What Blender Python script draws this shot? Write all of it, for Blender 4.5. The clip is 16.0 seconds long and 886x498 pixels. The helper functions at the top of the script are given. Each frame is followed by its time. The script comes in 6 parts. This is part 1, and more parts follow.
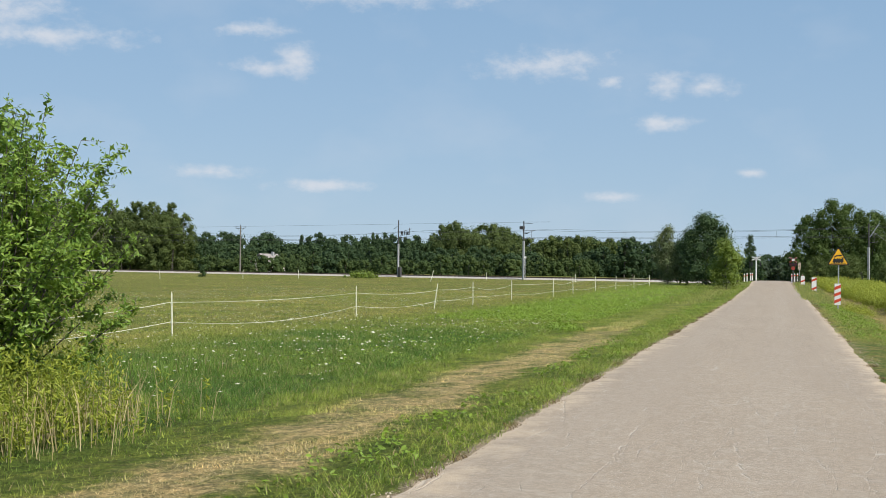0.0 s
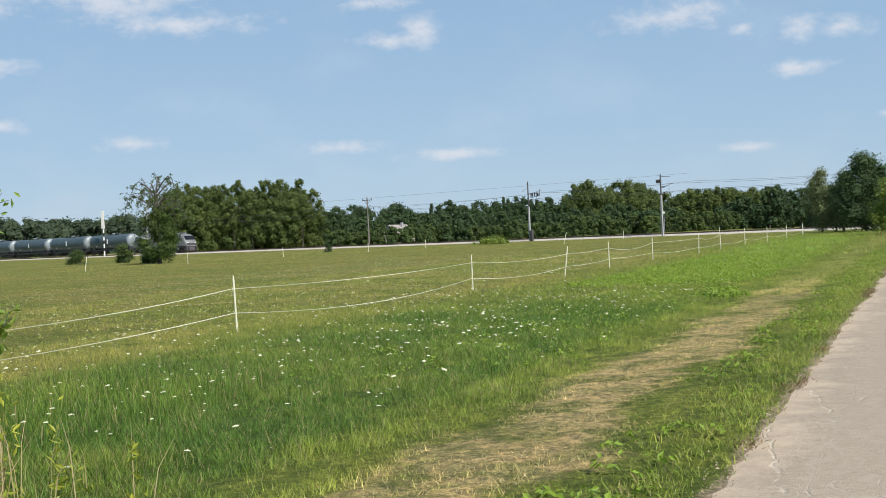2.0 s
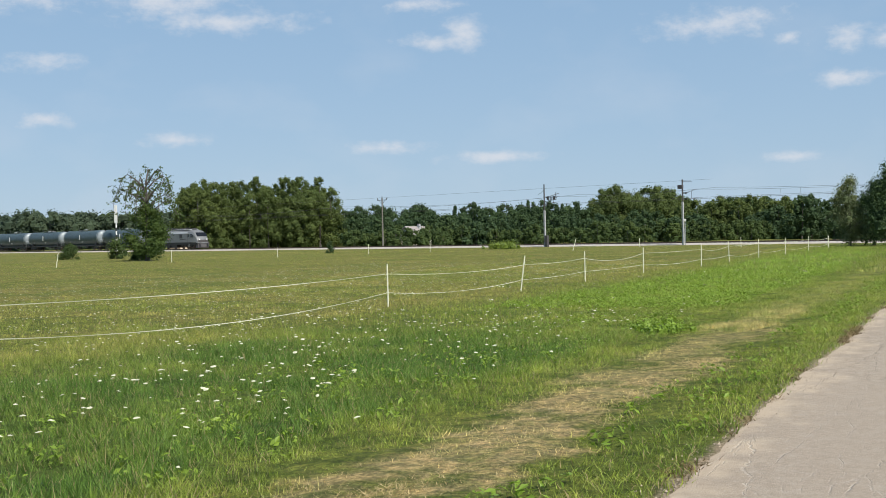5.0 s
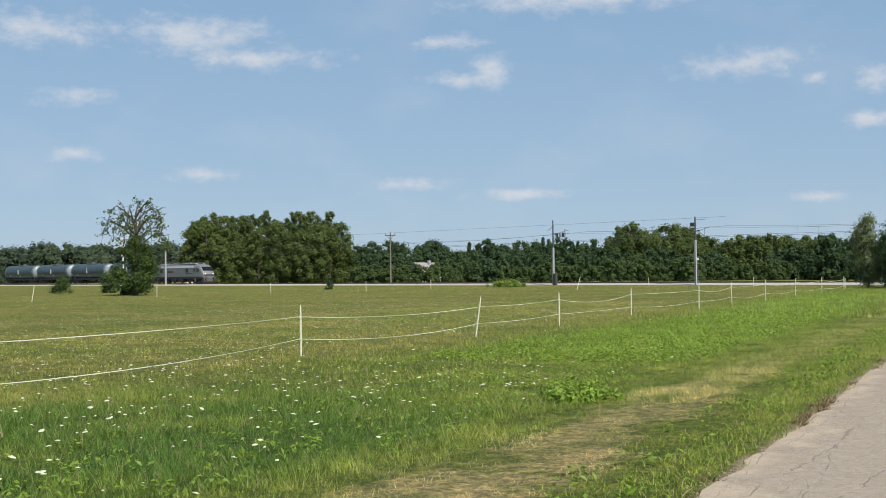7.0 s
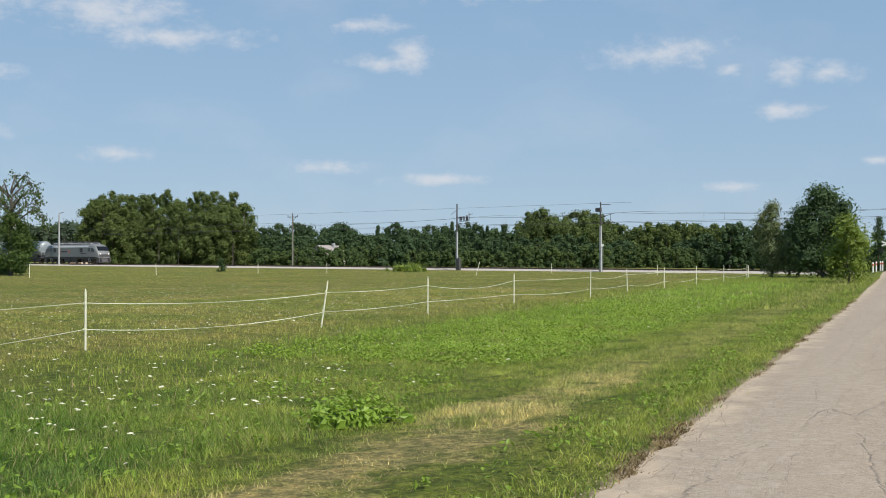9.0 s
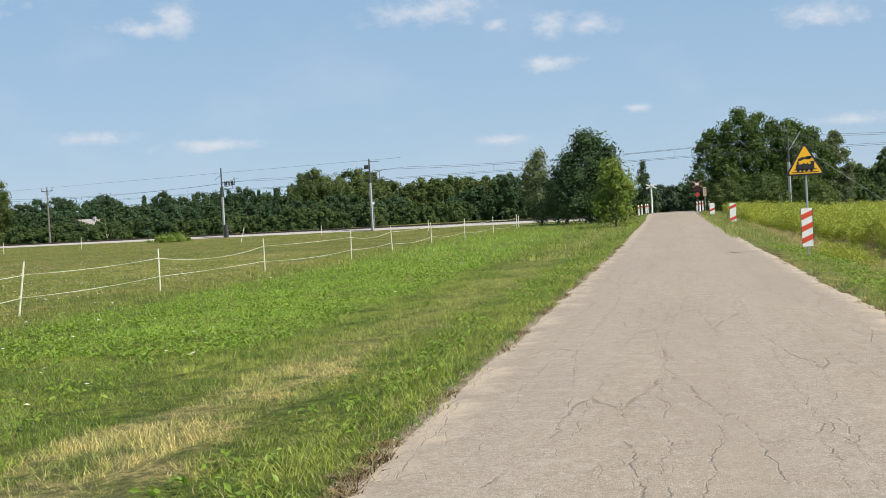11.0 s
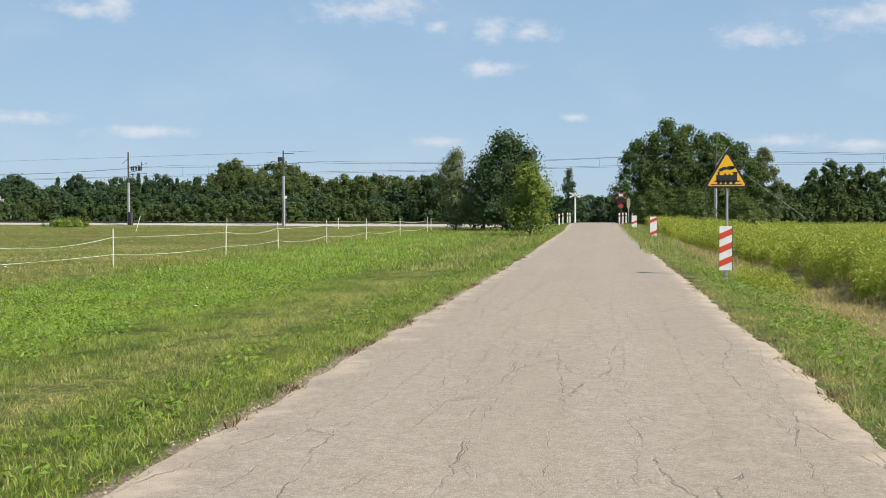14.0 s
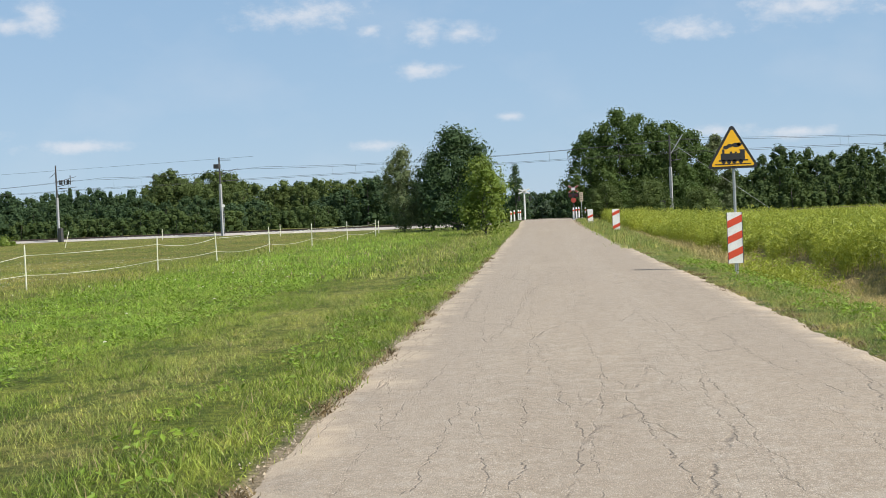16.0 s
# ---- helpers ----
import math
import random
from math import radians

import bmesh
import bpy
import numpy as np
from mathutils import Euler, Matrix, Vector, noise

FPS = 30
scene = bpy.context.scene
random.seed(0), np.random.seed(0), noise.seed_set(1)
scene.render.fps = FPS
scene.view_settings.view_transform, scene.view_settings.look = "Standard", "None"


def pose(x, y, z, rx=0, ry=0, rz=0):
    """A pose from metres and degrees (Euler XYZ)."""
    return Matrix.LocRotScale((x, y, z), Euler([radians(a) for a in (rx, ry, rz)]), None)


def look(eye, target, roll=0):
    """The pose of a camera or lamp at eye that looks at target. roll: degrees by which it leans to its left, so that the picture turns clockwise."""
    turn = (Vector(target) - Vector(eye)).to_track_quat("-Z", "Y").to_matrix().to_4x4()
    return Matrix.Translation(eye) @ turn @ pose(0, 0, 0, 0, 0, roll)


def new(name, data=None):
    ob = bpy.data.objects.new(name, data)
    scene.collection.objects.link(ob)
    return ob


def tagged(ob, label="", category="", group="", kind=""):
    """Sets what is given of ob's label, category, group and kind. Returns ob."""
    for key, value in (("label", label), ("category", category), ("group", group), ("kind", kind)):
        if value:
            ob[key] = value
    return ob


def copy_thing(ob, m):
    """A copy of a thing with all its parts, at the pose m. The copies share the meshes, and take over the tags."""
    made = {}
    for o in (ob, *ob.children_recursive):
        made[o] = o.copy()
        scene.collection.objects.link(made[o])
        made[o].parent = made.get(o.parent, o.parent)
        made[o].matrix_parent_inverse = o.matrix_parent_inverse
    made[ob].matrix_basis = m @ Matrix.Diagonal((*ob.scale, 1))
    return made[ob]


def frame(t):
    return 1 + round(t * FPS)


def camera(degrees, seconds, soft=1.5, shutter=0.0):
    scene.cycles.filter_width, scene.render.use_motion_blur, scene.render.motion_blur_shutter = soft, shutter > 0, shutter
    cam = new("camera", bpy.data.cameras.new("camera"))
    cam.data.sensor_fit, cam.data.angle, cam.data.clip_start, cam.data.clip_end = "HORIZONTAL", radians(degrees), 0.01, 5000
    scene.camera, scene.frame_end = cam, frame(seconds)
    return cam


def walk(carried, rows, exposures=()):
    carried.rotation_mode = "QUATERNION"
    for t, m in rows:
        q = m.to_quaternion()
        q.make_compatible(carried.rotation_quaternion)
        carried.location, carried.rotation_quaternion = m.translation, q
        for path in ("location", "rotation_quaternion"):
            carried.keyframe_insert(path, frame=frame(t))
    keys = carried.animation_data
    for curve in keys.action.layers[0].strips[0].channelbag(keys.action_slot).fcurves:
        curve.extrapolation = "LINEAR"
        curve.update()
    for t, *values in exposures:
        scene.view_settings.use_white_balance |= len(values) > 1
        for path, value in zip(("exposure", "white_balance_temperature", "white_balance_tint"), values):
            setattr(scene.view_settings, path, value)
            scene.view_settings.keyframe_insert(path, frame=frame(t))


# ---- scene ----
cam = camera(39.6, 16.0, 0.6)
PATH = [
    (0, (0.842, -12.763, 1.945), (0.312, -10.835, 1.974), 0.7),
    (0.5, (0.477, -10.835, 1.889), (-0.186, -8.948, 1.912), -0.1),
    (1, (-0.033, -8.869, 1.914), (-0.766, -7.008, 1.92), -1.2),
    (1.5, (-0.551, -7.27, 1.889), (-1.303, -5.417, 1.88), -1.9),
    (2, (-0.849, -5.623, 1.883), (-1.588, -3.765, 1.859), -2.6),
    (2.5, (-1.002, -4.311, 1.893), (-1.713, -2.441, 1.878), -2.7),
    (3, (-0.885, -3.038, 1.872), (-1.581, -1.163, 1.871), -2.6),
    (3.5, (-0.731, -1.682, 1.861), (-1.417, 0.197, 1.866), -2.2),
    (4, (-0.52, -0.064, 1.86), (-1.229, 1.806, 1.853), -1.8),
    (6.5, (-0.059, 7.385, 1.828), (-0.946, 9.178, 1.831), -1.0),
    (7, (0.012, 8.837, 1.838), (-0.821, 10.655, 1.88), -0.6),
    (7.5, (0.023, 10.253, 1.823), (-0.748, 12.098, 1.883), -0.1),
    (8, (0.021, 11.676, 1.8), (-0.716, 13.534, 1.853), 0.3),
    (10.5, (-0.3, 17.269, 1.716), (-0.856, 19.19, 1.674), -3.1),
    (11, (-0.175, 18.361, 1.706), (-0.544, 20.326, 1.65), -3.1),
    (11.5, (0.082, 19.386, 1.678), (-0.111, 21.376, 1.621), -2.6),
    (12, (0.385, 20.399, 1.665), (0.328, 22.398, 1.616), -2.0),
    (12.5, (0.63, 21.309, 1.658), (0.604, 23.309, 1.612), -1.4),
    (13, (0.793, 22.171, 1.659), (0.73, 24.169, 1.611), -0.8),
    (13.5, (0.766, 23.104, 1.642), (0.604, 25.097, 1.591), -0.3),
    (14, (0.618, 24.037, 1.649), (0.36, 26.02, 1.591), -0.1),
    (14.5, (0.299, 25.255, 1.603), (-0.019, 27.229, 1.549), -0.6),
    (15, (-0.016, 26.327, 1.606), (-0.352, 28.298, 1.552), -1.6),
    (15.5, (-0.319, 27.487, 1.558), (-0.596, 29.467, 1.504), -2.4),
    (16, (-0.509, 28.582, 1.538), (-0.673, 30.574, 1.482), -2.5),
]
walk(cam, [(t, look(eye, target, roll)) for t, eye, target, roll in PATH], [(0, 0.13), (1, 0.22), (1.5, 0.28), (2, 0.19), (2.5, 0.14), (4, 0.10), (6.3, 0.2), (6.5, 0.2), (7, 0.06), (8, 0.04), (10.5, 0.18), (11, 0.2), (16, 0.23)])

# ---- world, sun ----
SUN_AZ, SUN_EL = radians(122), radians(50)
sun_dir = Vector((math.sin(SUN_AZ) * math.cos(SUN_EL), math.cos(SUN_AZ) * math.cos(SUN_EL), math.sin(SUN_EL)))
sun = new("sun", bpy.data.lights.new("sun", "SUN"))
sun.data.energy, sun.data.angle, sun.data.color = 5.4, radians(0.55), (1.0, 0.955, 0.88)
sun.matrix_world = look(sun_dir * 80, (0, 0, 0))

# azimuth, elevation, half width and half height of each cloud, in degrees
CLOUDS = [
    (-36.0, 11.0, 4.2, 1.0), (-33.4, 10.0, 4.4, 0.6), (-43.0, 11.0, 3.8, 0.9), (-22.4, 9.4, 1.2, 0.9),
    (-23.6, 9.0, 1.8, 0.45), (-10.7, 9.4, 3.3, 0.8), (-5.3, 8.4, 1.3, 0.75), (-3.2, 8.3, 1.4, 0.5),
    (-5.2, 6.7, 1.6, 0.45), (-7.7, 8.6, 0.6, 0.4), (-35.7, 4.7, 1.6, 0.42), (-41.3, 5.6, 1.5, 0.4),
    (-20.9, 3.7, 2.6, 0.4), (-26.0, 4.2, 2.3, 0.35), (-7.4, 3.3, 1.4, 0.32), (-18.8, 12.6, 6.5, 0.8),
    (12.0, 8.5, 3.6, 0.8), (6.9, 7.9, 2.2, 0.6), (18.6, 7.1, 1.6, 0.45), (8.0, 3.2, 2.0, 0.36),
    (11.4, 3.0, 2.2, 0.32), (-41.4, 8.1, 2.0, 0.45), (-24.2, 10.7, 1.8, 0.45), (-1.2, 4.4, 0.8, 0.25),
]


def build_world():
    world = bpy.data.worlds.new("sky")
    scene.world = world
    world.use_nodes = True
    nt = world.node_tree
    nt.nodes.clear()

    def node(kind, **values):
        made = nt.nodes.new(kind)
        for key, value in values.items():
            made.inputs[int(key[1:])].default_value = value
        return made

    def calc(op, a, b=None, c=None):
        made = nt.nodes.new("ShaderNodeMath")
        made.operation = op
        for slot, v in enumerate((a, b, c)):
            if v is None:
                continue
            if isinstance(v, (int, float)):
                made.inputs[slot].default_value = v
            else:
                nt.links.new(v, made.inputs[slot])
        return made.outputs[0]

    sky = nt.nodes.new("ShaderNodeTexSky")
    sky.sky_type, sky.sun_disc = "NISHITA", False
    sky.sun_elevation, sky.sun_rotation = SUN_EL, SUN_AZ
    sky.air_density, sky.dust_density, sky.ozone_density = 1.0, 0.15, 3.0
    coord = nt.nodes.new("ShaderNodeTexCoord")
    split = nt.nodes.new("ShaderNodeSeparateXYZ")
    nt.links.new(coord.outputs["Generated"], split.inputs[0])
    az = calc("MULTIPLY", calc("ARCTAN2", split.outputs[0], split.outputs[1]), 57.2958)
    el = calc("MULTIPLY", calc("ARCSINE", split.outputs[2]), 57.2958)
    flat = nt.nodes.new("ShaderNodeCombineXYZ")
    nt.links.new(az, flat.inputs[0])
    nt.links.new(calc("MULTIPLY", el, 1.7), flat.inputs[1])
    puff = node("ShaderNodeTexNoise")
    puff.inputs["Scale"].default_value, puff.inputs["Detail"].default_value, puff.inputs["Roughness"].default_value = 0.75, 7, 0.62
    nt.links.new(flat.outputs[0], puff.inputs["Vector"])
    place = nt.nodes.new("ShaderNodeCombineXYZ")
    nt.links.new(az, place.inputs[0])
    nt.links.new(el, place.inputs[1])
    nearest = None
    for a, e, w, h in CLOUDS:
        off = nt.nodes.new("ShaderNodeVectorMath")
        off.operation = "SUBTRACT"
        nt.links.new(place.outputs[0], off.inputs[0])
        off.inputs[1].default_value = (a, e, 0)
        size = nt.nodes.new("ShaderNodeVectorMath")
        size.operation = "MULTIPLY"
        nt.links.new(off.outputs[0], size.inputs[0])
        size.inputs[1].default_value = (1 / w, 1 / h, 0)
        reach = nt.nodes.new("ShaderNodeVectorMath")
        reach.operation = "LENGTH"
        nt.links.new(size.outputs[0], reach.inputs[0])
        far = reach.outputs["Value"]
        nearest = far if nearest is None else calc("SMOOTH_MIN", nearest, far, 0.25)
    body = calc("SUBTRACT", 1.02, nearest)
    ragged = calc("MULTIPLY_ADD", calc("SUBTRACT", puff.outputs["Fac"], 0.5), 2.6, body)
    ramp = nt.nodes.new("ShaderNodeMapRange")
    ramp.interpolation_type = "SMOOTHSTEP"
    ramp.inputs[1].default_value, ramp.inputs[2].default_value = -0.15, 1.35
    ramp.inputs[3].default_value, ramp.inputs[4].default_value = 0.0, 0.8
    nt.links.new(ragged, ramp.inputs[0])
    veil = node("ShaderNodeTexNoise")
    veil.inputs["Scale"].default_value, veil.inputs["Detail"].default_value = 0.16, 5
    nt.links.new(flat.outputs[0], veil.inputs["Vector"])
    thin = nt.nodes.new("ShaderNodeMapRange")
    thin.inputs[1].default_value, thin.inputs[2].default_value, thin.inputs[4].default_value = 0.5, 0.85, 0.22
    nt.links.new(veil.outputs["Fac"], thin.inputs[0])
    cover = calc("MAXIMUM", ramp.outputs[0], thin.outputs[0])
    low = nt.nodes.new("ShaderNodeMapRange")
    low.inputs[1].default_value, low.inputs[2].default_value = 0.0, 16.0
    nt.links.new(el, low.inputs[0])
    blue = nt.nodes.new("ShaderNodeMix")
    blue.data_type = "RGBA"
    nt.links.new(low.outputs[0], blue.inputs["Factor"])
    blue.inputs["A"].default_value, blue.inputs["B"].default_value = (4.35, 6.0, 7.9, 1), (2.8, 4.7, 7.1, 1)
    air = nt.nodes.new("ShaderNodeMix")
    air.data_type = "RGBA"
    fade = nt.nodes.new("ShaderNodeMapRange")
    fade.inputs[1].default_value, fade.inputs[2].default_value, fade.inputs[3].default_value, fade.inputs[4].default_value = 20.0, 50.0, 0.82, 0.0
    nt.links.new(el, fade.inputs[0])
    nt.links.new(fade.outputs[0], air.inputs["Factor"])
    nt.links.new(sky.outputs[0], air.inputs["A"])
    nt.links.new(blue.outputs["Result"], air.inputs["B"])
    mix = nt.nodes.new("ShaderNodeMix")
    mix.data_type = "RGBA"
    nt.links.new(cover, mix.inputs["Factor"])
    nt.links.new(air.outputs["Result"], mix.inputs["A"])
    mix.inputs["B"].default_value = (7.6, 7.9, 8.5, 1)
    back = nt.nodes.new("ShaderNodeBackground")
    back.inputs["Strength"].default_value = 0.085
    nt.links.new(mix.outputs["Result"], back.inputs["Color"])
    out = nt.nodes.new("ShaderNodeOutputWorld")
    nt.links.new(back.outputs[0], out.inputs[0])


build_world()


# ---- materials ----
class Nodes:
    """A small writer of node materials."""

    def __init__(self, name, rough=0.6, metal=0.0, spec=0.5):
        self.mat = bpy.data.materials.new(name)
        self.mat.use_nodes = True
        self.nt = self.mat.node_tree
        self.bsdf = self.nt.nodes["Principled BSDF"]
        self.out = self.nt.nodes["Material Output"]
        self.bsdf.inputs["Roughness"].default_value = rough
        self.bsdf.inputs["Metallic"].default_value = metal
        self.bsdf.inputs["Specular IOR Level"].default_value = spec
        self.where = self.nt.nodes.new("ShaderNodeNewGeometry").outputs["Position"]

    def link(self, a, b):
        self.nt.links.new(a, b)

    def put(self, slot, v):
        if isinstance(v, (int, float)):
            slot.default_value = v
        elif isinstance(v, tuple):
            slot.default_value = (*v, 1) if len(v) == 3 and len(slot.default_value) == 4 else v
        else:
            self.link(v, slot)

    def calc(self, op, a, b=None, c=None):
        made = self.nt.nodes.new("ShaderNodeMath")
        made.operation = op
        for slot, v in zip(made.inputs, (a, b, c)):
            if v is not None:
                self.put(slot, v)
        return made.outputs[0]

    def scaled(self, sx, sy, sz, vector=None):
        made = self.nt.nodes.new("ShaderNodeVectorMath")
        made.operation = "MULTIPLY"
        self.link(vector or self.where, made.inputs[0])
        made.inputs[1].default_value = (sx, sy, sz)
        return made.outputs[0]

    def noise(self, scale, detail=4, rough=0.55, vector=None, colour=False):
        made = self.nt.nodes.new("ShaderNodeTexNoise")
        made.inputs["Scale"].default_value, made.inputs["Detail"].default_value = scale, detail
        made.inputs["Roughness"].default_value = rough
        self.link(vector or self.where, made.inputs["Vector"])
        return made.outputs["Color" if colour else "Fac"]

    def cells(self, scale, feature="F1", vector=None):
        made = self.nt.nodes.new("ShaderNodeTexVoronoi")
        made.feature = feature
        made.inputs["Scale"].default_value = scale
        self.link(vector or self.where, made.inputs["Vector"])
        return made.outputs["Distance"]

    def ramp(self, v, a, b, lo=0.0, hi=1.0):
        made = self.nt.nodes.new("ShaderNodeMapRange")
        made.interpolation_type = "SMOOTHSTEP"
        self.put(made.inputs[0], v)
        for slot, value in zip(list(made.inputs)[1:5], (a, b, lo, hi)):
            slot.default_value = value
        return made.outputs[0]

    def mix(self, k, a, b, blend="MIX"):
        made = self.nt.nodes.new("ShaderNodeMix")
        made.data_type, made.blend_type = "RGBA", blend
        self.put(made.inputs["Factor"], k)
        self.put(made.inputs["A"], a)
        self.put(made.inputs["B"], b)
        return made.outputs["Result"]

    def xyz(self, vector=None):
        made = self.nt.nodes.new("ShaderNodeSeparateXYZ")
        self.link(vector or self.where, made.inputs[0])
        return made.outputs

    def island(self):
        return self.nt.nodes.new("ShaderNodeNewGeometry").outputs["Random Per Island"]

    def colour(self, v):
        self.put(self.bsdf.inputs["Base Color"], v)
        return self

    def rough(self, v):
        self.put(self.bsdf.inputs["Roughness"], v)
        return self

    def bump(self, v, strength=0.3, distance=0.02):
        made = self.nt.nodes.new("ShaderNodeBump")
        made.inputs["Strength"].default_value, made.inputs["Distance"].default_value = strength, distance
        self.link(v, made.inputs["Height"])
        self.link(made.outputs[0], self.bsdf.inputs["Normal"])
        return self

    def thin(self, colour, amount=0.35):
        """Light through a leaf."""
        glow = self.nt.nodes.new("ShaderNodeBsdfTranslucent")
        self.put(glow.inputs["Color"], colour)
        both = self.nt.nodes.new("ShaderNodeMixShader")
        both.inputs[0].default_value = amount
        self.link(self.bsdf.outputs[0], both.inputs[1])
        self.link(glow.outputs[0], both.inputs[2])
        self.link(both.outputs[0], self.out.inputs["Surface"])
        return self


def worn(name, base, dark, scale=6.0, rough=0.6, metal=0.0, amount=0.5, bump=0.1):
    """Paint, metal or wood with stains at two scales."""
    m = Nodes(name, rough, metal)
    k = m.calc("MULTIPLY", m.ramp(m.noise(scale, 6, 0.65), 0.42, 0.75), amount)
    c = m.mix(k, base, dark)
    c = m.mix(m.ramp(m.noise(scale * 9, 3), 0.4, 0.7, 0, 0.18), c, dark)
    m.colour(c).rough(m.ramp(m.noise(scale * 3), 0.3, 0.7, rough - 0.1, min(1, rough + 0.15)))
    return m.bump(m.noise(scale * 12, 4), bump, 0.01).mat


def leaf_material(name, dark, light, through_light, rough=0.5, broad=0.5, amount=0.3):
    m = Nodes(name, rough, 0, 0.35)
    c = m.mix(m.island(), dark, light)
    c = m.mix(m.ramp(m.noise(broad, 3), 0.35, 0.68, 0, 0.55), c, dark)
    c = m.mix(m.ramp(m.noise(broad * 0.45, 2), 0.45, 0.65, 0, 0.35), c, m.mix(1.0, c, (1.25, 1.12, 0.8), "MULTIPLY"))
    m.colour(c)
    return m.thin(m.mix(0.5, c, through_light), amount).mat


def turf_colour(m, sandy=True):
    """The colour of soil and sward by where it lies: fields, mown strip, verge, ditch."""
    x, y, z = m.xyz()
    warp = m.calc("SUBTRACT", m.noise(0.35, 4, 0.6), 0.5)
    fine = m.calc("SUBTRACT", m.noise(2.2, 4, 0.65), 0.5)
    wx = m.calc("ADD", x, m.calc("MULTIPLY_ADD", warp, 2.6, m.calc("MULTIPLY", fine, 1.2)))
    wy = m.calc("MULTIPLY_ADD", warp, 14.0, y)
    green = m.mix(m.ramp(m.noise(0.5, 5, 0.6), 0.35, 0.65), (0.112, 0.155, 0.027), (0.178, 0.212, 0.042))
    green = m.mix(m.ramp(m.noise(4.5, 3), 0.5, 0.75, 0, 0.5), green, (0.17, 0.16, 0.06))
    deep = m.calc("MULTIPLY", m.ramp(wy, 22, 32, 0.85, 0), m.calc("MULTIPLY", m.ramp(wx, -15.5, -13.5), m.ramp(wx, -6.8, -5.8, 1, 0)))
    green = m.mix(m.calc("MULTIPLY", deep, m.ramp(m.noise(0.3, 4, 0.6), 0.35, 0.6, 0.4, 1)), green, (0.050, 0.108, 0.020))
    field = m.mix(m.ramp(m.noise(0.16, 5, 0.62), 0.38, 0.64), (0.160, 0.185, 0.042), (0.245, 0.222, 0.070))
    field = m.mix(m.ramp(m.noise(2.4, 4, 0.7), 0.5, 0.68, 0, 0.7), field, (0.095, 0.125, 0.028))
    field = m.mix(m.ramp(m.noise(0.9, 5, 0.7, m.scaled(0.5, 1, 1)), 0.45, 0.72, 0, 0.6), field, (0.135, 0.158, 0.038))
    c = m.mix(m.ramp(wx, -16.5, -12.5, 1, 0), green, field)
    lush = m.calc("MULTIPLY", m.ramp(wx, -14.5, -12.0), m.ramp(wx, -7.5, -5.6, 1, 0))
    lush = m.calc("MULTIPLY", lush, m.calc("MULTIPLY", m.ramp(wy, 33, 41), m.ramp(wy, 86, 118, 1, 0)))
    lush = m.calc("MULTIPLY", lush, m.ramp(m.noise(0.45, 4, 0.6), 0.36, 0.62, 0.12, 0.75))
    c = m.mix(lush, c, (0.185, 0.280, 0.042))
    dry = m.calc("MULTIPLY", m.ramp(wx, -5.4, -4.7), m.ramp(wx, -4.0, -3.5, 1, 0))
    dry = m.calc("MULTIPLY", dry, m.ramp(m.noise(0.8, 5, 0.65), 0.32, 0.54, 0.2, 1))
    dry = m.calc("MULTIPLY", dry, m.ramp(wy, 13, 24, 1, 0.62))
    dry = m.calc("MULTIPLY", dry, m.ramp(wy, 30, 38, 1, 0.3))
    c = m.mix(dry, c, m.mix(m.noise(3, 3), (0.54, 0.43, 0.22), (0.36, 0.285, 0.13)))
    right = m.ramp(x, 2.2, 2.4)
    bank = m.mix(m.ramp(m.noise(1.3, 4), 0.4, 0.65), (0.128, 0.172, 0.043), (0.25, 0.225, 0.08))
    bed = m.mix(m.ramp(m.noise(1.7, 4, 0.7), 0.35, 0.65), (0.36, 0.285, 0.15), (0.20, 0.18, 0.07))
    bank = m.mix(m.ramp(wx, 3.9, 5.2), bank, bed)
    bank = m.mix(m.ramp(wx, 7.2, 8.6), bank, m.mix(m.noise(0.2, 4), (0.15, 0.19, 0.05), (0.25, 0.24, 0.10)))
    c = m.mix(right, c, bank)
    herb = m.ramp(m.noise(7, 4, 0.75, m.scaled(1, 0.8, 1)), 0.36, 0.64)
    c = m.mix(0.85, c, m.mix(1.0, c, m.mix(herb, (0.55, 0.62, 0.6), (1.5, 1.42, 1.3)), "MULTIPLY"))
    rank = m.ramp(m.noise(1.6, 4, 0.7), 0.40, 0.62)
    c = m.mix(0.6, c, m.mix(1.0, c, m.mix(rank, (0.72, 0.82, 0.75), (1.28, 1.18, 1.2)), "MULTIPLY"))
    edge = m.ramp(m.calc("ABSOLUTE", m.calc("MULTIPLY_ADD", fine, 0.3, x)), 2.30, 2.44, 1, 0)
    if sandy:
        c = m.mix(edge, c, m.mix(m.noise(6, 4), (0.50, 0.40, 0.285), (0.33, 0.255, 0.165)))
    return c


def turf_material():
    m = Nodes("turf", 0.95, 0, 0.1)
    c = turf_colour(m)
    c = m.mix(m.ramp(m.noise(22, 4, 0.7), 0.34, 0.66, 0.55, 0.0), c, (0.050, 0.052, 0.018))
    m.colour(c)
    return m.bump(m.calc("ADD", m.noise(14, 6, 0.7), m.calc("MULTIPLY", m.noise(1.4, 3), 2.5)), 0.9, 0.12).mat


